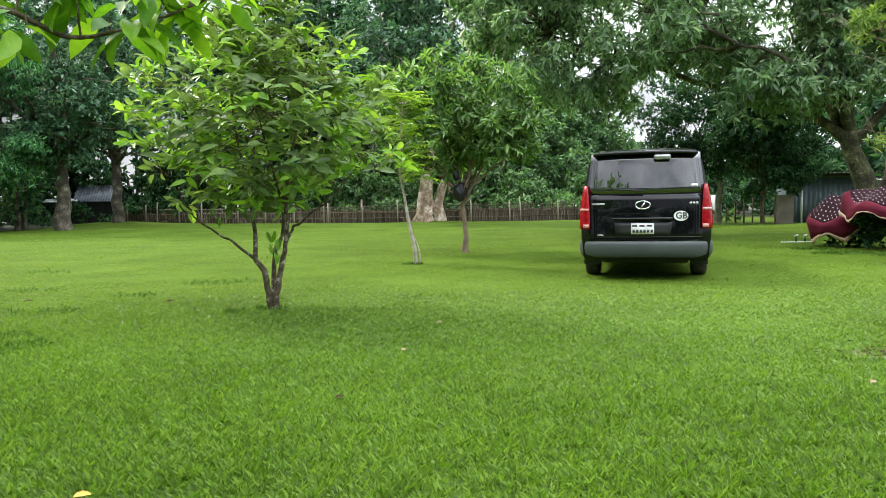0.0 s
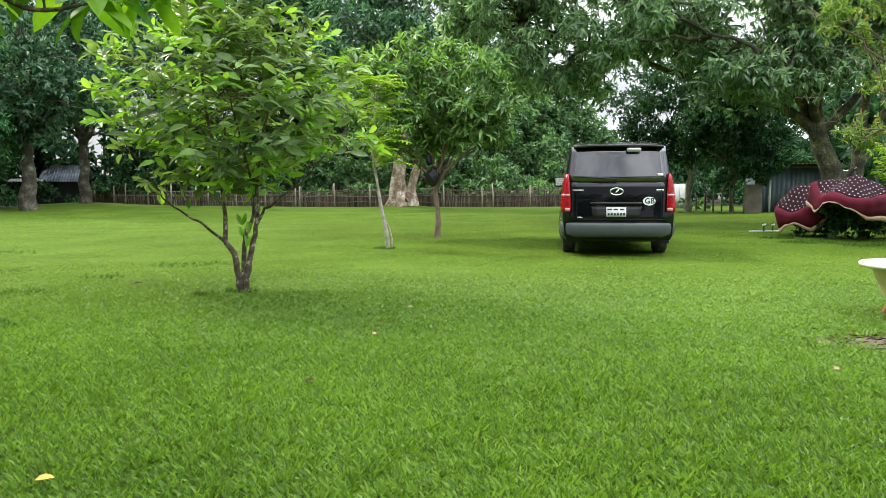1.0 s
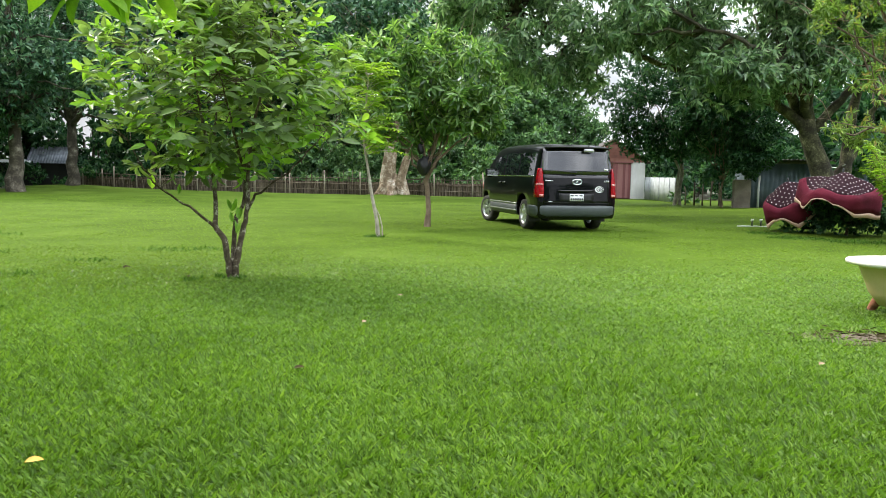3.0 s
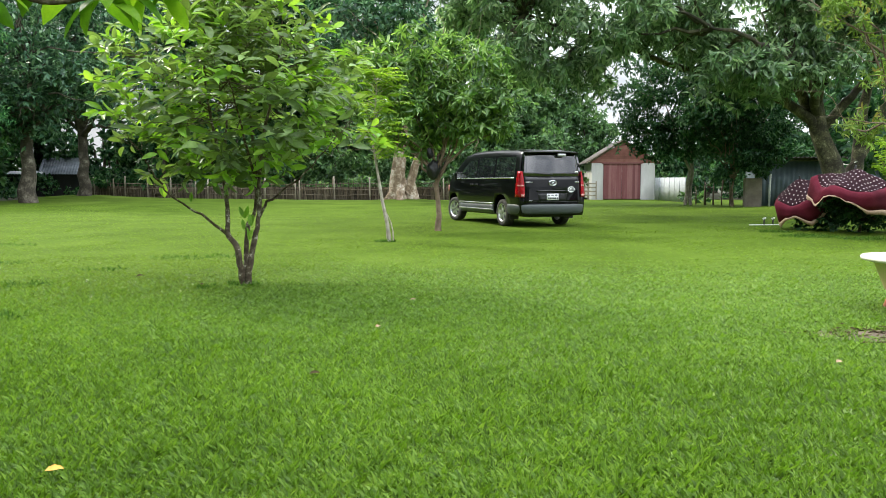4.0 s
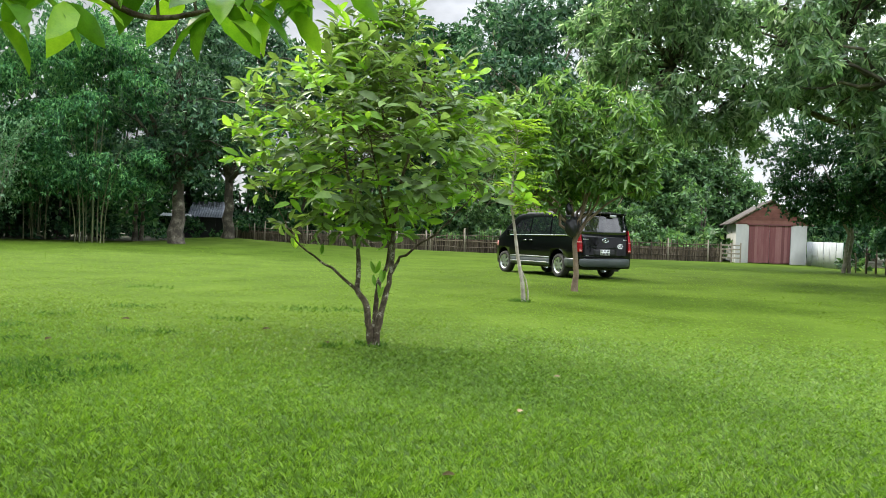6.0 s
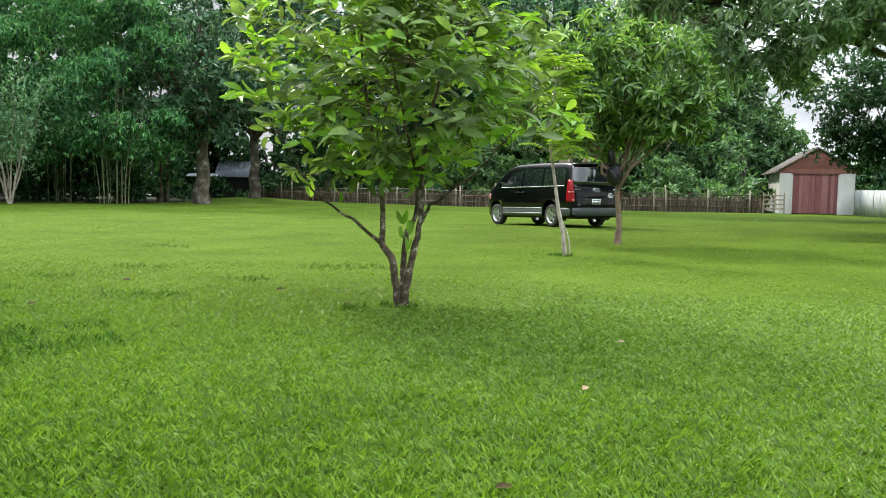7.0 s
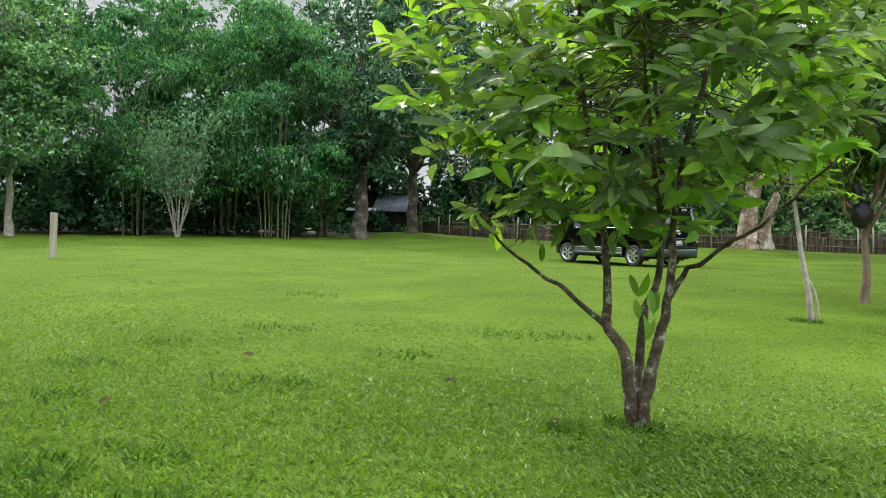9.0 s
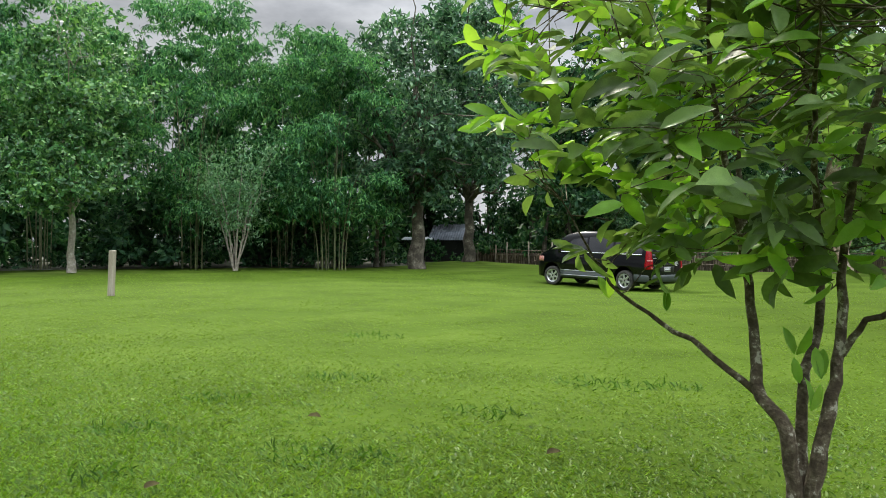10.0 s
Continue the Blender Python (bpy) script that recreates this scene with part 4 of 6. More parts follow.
# ---- trees along the far edge ----
def far_trees():
    big = dict(shape=LEAF4, whorl=6)
    tree("dark_tree", "tall dense dark green tree with a thick mottled trunk", -24.1, 39.4, 14, 0.40, 4.0,
         [(0, 0, 9.0, 4.2, 4, 4.2), (-1.5, -0.5, 5.8, 3.6, 3, 2.3), (1.8, 0.5, 6.6, 3.0, 3, 2.6), (0.3, 0, 12.0, 2.6, 2.6, 1.8), (-0.5, -1.2, 4.0, 3.0, 1.8, 1.2)], 0.34, BARK_FAR, LEAF_TEAL, 31,
         n_lumps=130, rho=1.0, per_lump=26, width=0.42, droop=0.3, limbs=12, dome=0.7, group="dark trees at the lawn's edge", **big)
    tree("dark_tree", "tall dark tree with a pale mottled trunk on a bank", -26.6, 49.4, 17, 0.36, 4.2,
         [(0, 0, 10, 4.6, 4.2, 4.6), (2.0, -0.5, 6.8, 3.4, 3, 2.3), (-2.0, 0, 7.2, 3, 3, 2.6), (1.0, 0, 14.2, 3.2, 3, 2.6)], 0.36, BARK_FAR, LEAF_TEAL, 32,
         n_lumps=130, rho=1.1, per_lump=26, width=0.42, droop=0.3, limbs=12, dome=0.7, group="dark trees at the lawn's edge", **big)
    buttress_tree()
    tree("twin_stemmed_tree", "slim two-stemmed tree with dark hanging foliage near the shed", 8.95, 36.9, 8, 0.075, 3.2,
         [(0.4, 0, 5.0, 2.8, 2.2, 1.6), (-1.2, 0, 4.2, 1.8, 1.5, 1.2), (1.9, 0, 3.5, 1.7, 1.5, 1.3), (0.8, 0, 6.6, 3.0, 2.2, 1.5), (-0.9, 0.2, 3.0, 0.9, 0.8, 0.6), (-2.0, 0, 5.4, 1.9, 1.6, 1.3), (1.0, 0, 2.6, 1.3, 1.0, 0.7), (0.3, 0, 2.9, 1.3, 0.9, 0.7), (-1.9, 0.1, 3.5, 0.9, 0.8, 0.6), (-1.3, 0, 2.85, 0.9, 0.8, 0.6), (-0.7, 0, 2.5, 0.9, 0.7, 0.5), (-2.5, 0, 3.1, 0.9, 0.8, 0.7), (-1.9, 0, 2.6, 0.9, 0.7, 0.5)], 0.165, BARK_PALE, LEAF_DARK_SHADE, 34,
         n_lumps=330, rho=0.5, per_lump=18, width=0.44, droop=0.5, limbs=14, lean=(0.05, 0), whorl=6)
    second = thing("slim_trunk", pose(9.2, 36.95, 0), "second slim grey-brown stem beside the twin-stemmed tree", "tree trunk")
    rng = np.random.default_rng(35)
    part_mesh("trunk", np_mesh("trunk", *tube(bend((0, 0, -0.1), (0.12, 0, 4.6), 0, 7, rng, 0.01), np.linspace(0.085, 0.05, 7), 8, rng, 0.06), BARK_PALE, True), BARK_PALE, second)
    tree("dark_shrub_tree", "low bushy dark evergreen beside the concrete post", 10.5, 34.9, 5, 0.06, 1.2,
         [(0.4, 0, 2.9, 1.6, 1.4, 1.5), (1.0, 0, 3.9, 1.7, 1.5, 1.6), (-0.5, 0.2, 3.9, 1.8, 1.5, 1.5), (1.3, 0.1, 2.3, 0.9, 0.9, 0.9), (0.4, 0, 2.0, 1.3, 1.0, 0.6), (0.4, 0, 1.5, 1.2, 0.9, 0.45), (0.2, 0.2, 5.2, 2.0, 1.5, 1.2)], 0.2, BARK_BROWN, LEAF_DARK_SHADE, 36,
         n_lumps=170, rho=0.5, per_lump=22, width=0.4, droop=0.6, limbs=10, whorl=6)
    tree("light_tree", "tree with a pale trunk and light green rounded leaves", -33.1, 25.7, 10, 0.17, 2.8,
         [(0, 0, 4.6, 3.4, 3.0, 1.9), (0.8, 0, 7.6, 3.6, 3.0, 2.3), (-1.2, 0, 6.6, 2.8, 2.6, 2.2), (0.4, 0.2, 9.8, 2.4, 2.0, 1.5), (1.0, -1.5, 3.6, 2.4, 1.6, 0.9), (2.2, -1.2, 5.4, 1.8, 1.6, 1.3), (-1.6, -1.6, 4.4, 1.8, 1.4, 1.2)], 0.22, BARK_PALE, LEAF_LIME, 137,
         n_lumps=165, rho=0.75, per_lump=26, width=0.6, droop=0.25, limbs=9, whorl=6)
    vase_tree()
    for k, (x, y, h, r) in enumerate(((-32.8, 32.2, 14.2, 4.2), (-26.6, 35.6, 11.4, 3.7), (-31.0, 36.8, 12.6, 4.0), (-38.5, 27.5, 17.0, 4.2), (-29.8, 38.5, 13.4, 3.6), (-37.5, 34.5, 17.0, 4.2), (-42.5, 21.5, 16.5, 3.8), (-44.0, 27.0, 14.6, 3.8))):
        bamboo(x, y, h, r, 40 + k, k in (0, 1, 2, 3))


def buttress_tree():
    rng = np.random.default_rng(33)
    x, y = -4.9, 43.4
    ob = thing("buttress_tree", pose(x, y, ground_z(x, y) - 0.1), "large tree with a tan forked trunk spreading into buttress roots", "tree")
    for pts, rad in (([(-0.25, 0, -0.2), (-0.28, 0, 0.4), (-0.32, 0, 1.1), (-0.24, 0, 2.0), (-0.1, 0, 3.4), (0.2, 0, 6.0)], [0.72, 0.52, 0.44, 0.34, 0.32, 0.22]),
                     ([(0.45, 0, -0.2), (0.42, 0, 0.4), (0.42, -0.05, 1.0), (0.6, 0, 1.7), (0.9, 0, 2.6), (1.6, 0, 4.2)], [0.50, 0.36, 0.26, 0.22, 0.19, 0.12])):
        part_mesh("trunk", np_mesh("trunk", *tube(pts, rad, 14, rng, 0.1), BARK_TAN, True), BARK_TAN, ob)
    for k in range(9):
        a = rng.uniform(np.pi * 0.9, np.pi * 2.1)
        x0 = rng.uniform(-0.4, 0.5)
        q = [(x0, -0.1, 1.1), (x0 + 0.3 * math.cos(a), -0.1 + 0.4 * math.sin(a), 0.55), (x0 + 0.6 * math.cos(a), 0.75 * math.sin(a), 0.15), (x0 + 0.95 * math.cos(a), 1.1 * math.sin(a), -0.15)]
        part_mesh("root", np_mesh("root", *tube(q, [0.12, 0.15, 0.13, 0.08], 7, rng, 0.1), BARK_TAN, True), BARK_TAN, ob)
    v, f, c = foliage([(0.5, 0.5, 9.5, 6.0, 4.5, 4.0), (-2.5, 0, 7.0, 3.0, 3.0, 2.2), (0, 0.5, 13.0, 4.0, 3.5, 2.2)], 150, 1.1, 26, 0.36, 0.42, rng, 0.3)
    part_mesh("crown", np_mesh("crown", v, f, LEAF_TEAL), LEAF_TEAL, ob, kind="stuff")
    pieces = [tube(bend((0.2, 0, 5.6), c[k], 0.2, 6, rng), np.linspace(0.16, 0.03, 6), 6) for k in rng.choice(len(c), 12, replace=False)]
    part_mesh("limb_framework", np_mesh("limb_framework", *merge(pieces), BARK_TAN, True), BARK_TAN, ob)


def vase_tree():
    rng = np.random.default_rng(38)
    ob = thing("vase_tree", pose(-29.6, 31.9, 0), "slender vase-shaped tree with many pale stems and thin grey-green leaves", "tree")
    tips, pieces = [], []
    for k in range(10):
        a = k * 2.4
        sp = rng.uniform(0.4, 2.0)
        top = np.array((math.cos(a) * sp, math.sin(a) * sp, rng.uniform(3.0, 5.6)))
        q = bend((math.cos(a) * 0.12, math.sin(a) * 0.12, -0.05), top, -0.02, 9, rng, 0.012)
        q[:, :2] *= np.linspace(0.5, 1, 9)[:, None] ** 0.7
        part_mesh("stem", np_mesh("stem", *tube(q, np.linspace(0.050, 0.012, 9), 6, rng, 0.06), BARK_PALE, True), BARK_PALE, ob)
        for j in range(14):
            b = q[rng.integers(4, 9)]
            e = b + np.array((rng.normal() * 0.45, rng.normal() * 0.45, rng.uniform(0.2, 1.1)))
            pieces.append(tube(bend(b, e, 0, 4, rng), [0.008, 0.006, 0.005, 0.003], 4))
            tips.append(e)
    part_mesh("twig_work", np_mesh("twigs", *merge(pieces), BARK_PALE), BARK_PALE, ob, kind="stuff")
    tips = np.repeat(np.array(tips), 34, axis=0)
    pos = tips + rng.normal(size=tips.shape) * np.array((0.32, 0.32, 0.34))
    size = 0.19 * rng.uniform(0.6, 1.4, len(pos))
    v, f = scatter(LEAF4, pos, rng.normal(size=pos.shape) + np.array((0, 0, -0.2)), np.array((0, 0, 1.0)) + 0.5 * rng.normal(size=pos.shape), size, size * 0.4)
    part_mesh("crown", np_mesh("crown", v, f, LEAF_GREY), LEAF_GREY, ob, kind="stuff")


def bamboo(x, y, height, spread, seed, dense=True):
    """A clump of bamboo: bundled culms that rise and arch over, hung with feathery sprays."""
    rng = np.random.default_rng(seed)
    ob = thing("bamboo_clump", pose(x, y, 0), "tall arching clump of feathery green bamboo", "bamboo", "bamboo clumps at the lawn's edge")
    for k in range(11):
        a = rng.uniform(0, 6.28)
        foot = np.array((math.cos(a), math.sin(a), 0)) * rng.uniform(0.1, 0.9)
        h = height * rng.uniform(0.45, 0.92)
        s = np.linspace(0, 1, 12)
        d = np.array((math.cos(a), math.sin(a), 0))
        q = foot + d * spread * rng.uniform(0.2, 0.8) * (s ** 2.3)[:, None] + np.array((0, 0, 1.0)) * (h * (s * 1.12 - 0.16 * s ** 4))[:, None]
        part_mesh("culm", np_mesh("culm", *tube(q, np.linspace(0.034, 0.008, 12) * rng.uniform(0.7, 1.2), 5), CULM, True), CULM, ob)
    # arching plumes, each a drooping dome of narrow leaves with shade between
    n = 46
    d = unit(rng.normal(size=(n, 3)))
    centres = np.array((0, 0, height * 0.55)) + d * rng.uniform(0.55, 1.0, (n, 1)) ** 0.6 * np.array((spread, spread, height * 0.43))
    centres[:, :2] *= np.clip(1.18 - 0.45 * centres[:, 2:3] / height, 0.5, 1.2)
    radii = rng.uniform(0.75, 1.75, n)
    v, f, _ = foliage(None, n, 0, 96 if dense else 46, 0.27 if dense else 0.36, 0.24, rng, 1.1, LEAF4, 6, 1.5, (centres, radii))
    part_mesh("leaf_sprays", np_mesh("leaf_sprays", v, f, LEAF_BAMBOO), LEAF_BAMBOO, ob, kind="stuff")


def far_woods():
    """Woodland beyond the fence, too far and too thick to count."""
    rng = np.random.default_rng(51)
    groups = [
        (LEAF_WOOD, [(-1.0, 56, 4.5, 3.4, 2.5, 3.2), (3.0, 58, 3.8, 3.2, 2.5, 2.8), (-6.5, 58, 4.0, 3.5, 2.5, 3.0), (6.8, 60, 1.6, 3.4, 2.5, 1.5), (2.5, 60, 6.2, 4.0, 3, 3.6), (10.5, 60, 1.9, 4.0, 2.5, 1.4), (11.5, 58, 1.6, 3.5, 2.5, 1.3), 
                     (-12, 56, 3.8, 3.6, 2.5, 3.2), (-17, 58, 4.2, 4.0, 2.5, 3.6), (0.5, 62, 6.0, 4, 3, 3.0), (6.2, 60, 4.4, 2.0, 2.5, 2.6), (-9, 50.5, 1.4, 3.5, 0.8, 1.2), (-4, 52, 2.2, 4, 1.0, 2.0), (-13, 52, 2.2, 4, 1.0, 2.0), (2.5, 53, 2.2, 3, 1.0, 2.0), (-20, 54, 2.2, 4, 1.0, 2.0), (-1.0, 48.6, 1.0, 3.5, 0.7, 0.8), (3.6, 49.0, 1.0, 1.7, 0.7, 0.7), (-16, 53, 1.3, 3.5, 0.9, 1.0)], 520, 0.95, 30, 0.42),
        # the woods' deep shade is held in this dark leaf colour
        (LEAF_DARK_SHADE, [(-11, 62, 9.5, 5.0, 4, 5.0), (-17.5, 60, 10, 4.5, 4, 5.2), (-4.5, 64, 11, 5.0, 4, 4.6), (-34.5, 58, 9, 3.5, 4, 4.5), (-36, 50, 10, 5, 4, 6), (-42, 44, 9, 5, 4, 6), (-22, 53, 3.0, 3, 1.5, 2.2), (-20, 57, 6.5, 4.5, 3, 5), (-22.5, 58, 9.5, 3.6, 3.5, 4.6), (-25.5, 60, 12.5, 3.6, 3.5, 3.2), (-14, 57, 6.5, 4.5, 3, 5), (-8, 59, 7.5, 5, 3, 5), (-35.5, 52, 8, 3.5, 3, 6), (-15, 62, 12.5, 6, 4, 3.5), (-18, 58, 15.0, 4.5, 3.5, 2.6), (-12.5, 60, 15.0, 3.5, 3.0, 2.4), (-27, 61, 3, 4, 2, 3), (-22.5, 58, 2.5, 3, 2, 2.4), (-31, 61, 3.5, 5, 2, 3.4), (-34.5, 55, 3, 2, 2, 3), (-8, 67, 4, 9, 2, 4), (-24, 64, 4, 9, 2, 4), (-38, 56, 4, 7, 2, 4), (-45, 46, 4, 5, 4, 4), (-33, 38, 2.2, 4.5, 1.5, 2.0), (-36, 31, 2.0, 4, 2, 2.0), (-29, 40, 2.2, 3, 1.5, 2.0), (-38, 23, 2.0, 3, 2, 2.0), (6, 66, 1.7, 9, 2, 1.6), (24, 58, 5, 8, 2, 5), (-50, 22, 4, 4, 5, 4),
                     (-34, 42, 2.8, 4.5, 2.5, 2.4), (-39, 34, 2.4, 3.5, 3, 2.2), (-43, 26, 2.4, 3.5, 4, 2.2), (-48, 30, 8, 4, 6, 6), (-46, 38, 8, 5, 5, 6), (24, 44, 8, 6, 5, 6), (20, 38, 5, 4, 4, 4), (17.5, 33, 2.2, 2.5, 2, 1.8), (16, 54, 2.4, 4, 3, 2.2), (22, 50, 4, 5, 4, 3.5), (10.8, 52, 1.4, 3, 1, 1.2), (14, 44, 1.6, 3, 1, 1.4)], 950, 1.2, 30, 0.48),
    ]
    belt = []
    for k in range(34):
        a = radians(-78 + 3.6 * k)
        low = 4 < math.sin(a) * 68 < 16
        belt.append((math.sin(a) * 68, math.cos(a) * 68, 1.5 if low else 2.6, 3.0, 3.0, 1.4 if low else 2.6))
    for x, y in ((-45, 20), (-49, 16), (-54, 12), (-47, 25), (-41, 19), (-58, 10), (-44, 15), (-50, 20)):
        belt.append((x, y, 2.4, 2.4, 2.2, 2.3))
    for k in range(86):
        a = radians(-80 + 1.5 * k)
        belt.append((math.sin(a) * 64, math.cos(a) * 64, 0.75, 1.6, 1.2, 0.8))
    groups.append((LEAF_DARK_SHADE, belt, 760, 0.8, 14, 0.62))
    for k, (mat, ells, n, rho, per, leaf) in enumerate(groups):
        v, f, c = foliage(ells, n, rho, per, leaf, 0.45, rng, 0.25)
        low = v.reshape(-1, 4, 3)[:, :, 2].min(axis=1) > 0.02
        idx = np.repeat(low, 2)
        name = ("woodland", "dark_woodland", "distant_thicket")[k]
        ob = tagged(new(name, np_mesh(name, v, f[idx], mat)), ("dense mid-green woodland beyond the fence", "dense shadowy dark green woodland beyond the lawn", "distant dark thicket behind the woodland trees")[k], "woodland", kind="stuff")
        pieces = []
        for e in ells:
            if e[2] > 2:
                for j in range(3):
                    x, y = e[0] + rng.normal() * e[3] * 0.4, e[1] + rng.normal() * 0.6
                    pieces.append(tube(bend((x, y, -0.1), (x + rng.normal() * 0.4, y, e[2] + 1), 0, 6, rng, 0.02), np.linspace(rng.uniform(0.09, 0.22), 0.05, 6), 6))
        part_mesh("trunk_stand", np_mesh("trunks", *merge(pieces), BARK_FAR, True), BARK_FAR, ob, kind="stuff")


# ---- fence, sheds ----
def fence():
    rng = np.random.default_rng(61)
    line = [(-30, 54.5), (-25, 51.8), (-18, 48.6), (-11.5, 46.3), (-5, 45.3), (0, 44.9), (5.0, 46.4)]
    ob = thing("stick_fence", pose(0, 0, 0), "weathered fence of dry sticks and bamboo along the lawn's edge", "fence")
    pieces, posts, rails, thatch = [], [], [], []
    for (xa, ya), (xb, yb) in zip(line[:-1], line[1:]):
        length = math.hypot(xb - xa, yb - ya)
        d = np.array((xb - xa, yb - ya)) / length
        n = int(length / 0.06)
        for i in range(n):
            s = (i + rng.uniform(0.1, 0.9)) / n
            x, y = xa + (xb - xa) * s, ya + (yb - ya) * s + rng.normal() * 0.02
            h = rng.uniform(0.62, 1.08) if rng.random() > 0.06 else rng.uniform(1.1, 1.4)
            if x < -12:
                h *= 0.9
            b = np.array((x + rng.normal() * 0.08, y + rng.normal() * 0.03, h))
            pieces.append(tube([(x, y, -0.05), tuple((np.array((x, y, 0)) + b) / 2), tuple(b)], [0.022, 0.02, 0.014], 4))
        for i in range(int(length / 2.2) + 1):
            s = i * 2.2 / length
            x, y = xa + (xb - xa) * s, ya + (yb - ya) * s - 0.06
            posts.append((x, y, rng.uniform(1.15, 1.5)))
        for z in (0.28, 0.62, 0.92):
            rails.append(tube(bend((xa, ya - 0.035, z), (xb, yb - 0.035, z), 0, 8, rng, 0.003), [0.022] * 8, 5))
        bm_quad = [(xa, ya + 0.06, 0.0), (xb, yb + 0.06, 0.0), (xb, yb + 0.06, 0.74), (xa, ya + 0.06, 0.74)]
        thatch.append(bm_quad)
    part_mesh("picket_row", np_mesh("pickets", *merge(pieces), STICK), STICK, ob, kind="stuff")
    part_mesh("rail_run", np_mesh("rails", *merge(rails), STICK), STICK, ob, kind="stuff")
    for x, y, h in posts:
        tube_part("post", [(x, y, -0.1), (x, y, h / 2), (x + rng.normal() * 0.03, y, h)], [0.05, 0.045, 0.04], WOOD_GREY, ob, sides=6)
    for q in thatch:
        bm = bmesh.new()
        lo = [bm.verts.new(p) for p in q]
        hi = [bm.verts.new((p[0], p[1] + 0.03, p[2])) for p in q]
        bm.faces.new(lo)
        bm.faces.new(hi)
        for i in range(4):
            bm.faces.new((lo[i], lo[(i + 1) % 4], hi[(i + 1) % 4], hi[i]))
        part("thatch_mat", bm, FENCE_MAT, ob)


def corrugated(name, width, length, mat, parent, m, label="", pitch=0.18, depth=0.03, n_cap=200):
    """A corrugated sheet: width along x, length along y, waves across x."""
    n = min(int(width / pitch * 4), n_cap)
    xs = np.linspace(-width / 2, width / 2, n + 1)
    v, f = [], []
    for z_off in (0, 0.012):
        for y in (-length / 2, length / 2):
            for x in xs:
                v.append((x, y, depth * math.sin(x / pitch * 2 * math.pi) + z_off))
    k = n + 1
    for i in range(n):
        f.append((i, i + 1, k + i + 1, k + i))
        f.append((2 * k + i, 3 * k + i, 3 * k + i + 1, 2 * k + i + 1))
        f.append((i, 2 * k + i, 2 * k + i + 1, i + 1))
        f.append((k + i, k + i + 1, 3 * k + i + 1, 3 * k + i))
    ob = part_mesh(name, np_mesh(name, v, f, mat), mat, parent, label)
    ob.matrix_basis = m
    return ob


def shed():
    """Whitewashed shed with a faded red double door and a red boarded gable."""
    ob = thing("shed", pose(7.35, 46.25, 0), "whitewashed shed with a faded red double door and red gable", "shed")
    rng = np.random.default_rng(71)
    box_part("wall", (-1.72, -1.065, 0, 0.14, 0, 2.1), WHITEWASH, ob)
    box_part("wall", (1.065, 1.85, 0, 0.14, 0, 2.1), WHITEWASH, ob)
    box_part("wall", (-1.72, -1.58, 0.14, 5.0, 0, 2.1), WHITEWASH, ob)
    box_part("wall", (1.71, 1.85, 0.14, 5.0, 0, 2.1), WHITEWASH, ob)
    box_part("wall", (-1.58, 1.71, 4.86, 5.0, 0, 2.1), WHITEWASH, ob)
    box_part("lintel", (-1.15, 1.15, -0.03, 0.12, 2.06, 2.14), RED_WOOD, ob, "faded red lintel")
    for side in (-1, 1):
        door = box_part("door", (min(side * 0.006, side * 1.05), max(side * 0.006, side * 1.05), 0.05, 0.075, 0.03, 2.05), RED_WOOD, ob, "faded red plank door leaf")
        for k in range(7):
            x0 = side * 0.012 + side * k * 0.148
            xa, xb = min(x0, x0 + side * 0.142), max(x0, x0 + side * 0.142)
            box_part("plank", (xa, xb, 0.022 + rng.uniform(0, 0.006), 0.052, 0.03 + rng.uniform(0, 0.05), 2.05), RED_WOOD, door)
    bm = bmesh.new()
    tri = [(-1.85, 0.0, 2.10), (1.98, 0.0, 2.10), (0.06, 0.0, 3.33)]
    a = [bm.verts.new(p) for p in tri]
    b = [bm.verts.new((p[0], p[1] + 0.1, p[2])) for p in tri]
    bm.faces.new(a)
    bm.faces.new(b)
    for i in range(3):
        bm.faces.new((a[i], a[(i + 1) % 3], b[(i + 1) % 3], b[i]))
    gable = part("gable", bm, BRICK_RED, ob, "red boarded gable")
    for k in range(6):
        z0, z1 = 2.14 + k * 0.19, 2.14 + k * 0.19 + 0.175
        half = 1.9 * (1 - (z1 - 2.1) / 1.25)
        if half > 0.1:
            box_part("board", (0.06 - half, 0.06 + half, -0.025, 0.0, z0, z1), BRICK_RED, gable)
    slope = math.atan2(1.3, 2.1)
    for side in (-1, 1):
        length = 2.55
        m = pose(0.06 + side * math.cos(slope) * length / 2, 2.72, 3.42 - math.sin(slope) * length / 2, 0, math.degrees(slope) * side, 0) @ pose(0, 0, 0, 0, 0, 90)
        corrugated("roof_sheet", 5.6, length, ROOF_SHEET, ob, m, "rust-stained corrugated roof sheet")
        tube_part("bargeboard", [(0.06, -0.10, 3.40), (0.06 + side * 2.1, -0.10, 2.08)], [0.04, 0.04], BARK_DARK, ob, "dark timber bargeboard", sides=4, smooth=False)
    # white sheets along the shed's side
    wall = thing("sheet_screen", pose(9.22, 46.15, 0, 0, 0, -84), "white painted corrugated sheet screen beside the shed", "screen")
    for k in range(6):
        corrugated("sheet", 0.9, 1.25, SHEET_WHITE, wall, pose(0.45 + k * 0.9, 0.01 * (k % 2), 0.64, 90, 0, 0), pitch=0.14, depth=0.02)
    gate = thing("rail_gate", pose(5.35, 45.7, 0), "small wooden gate of weathered horizontal rails", "gate")
    for z in (0.22, 0.45, 0.68, 0.90):
        box_part("rail", (-0.45, 0.5, -0.02, 0.02, z, z + 0.075), WOOD_GREY, gate, bevel=0.006)
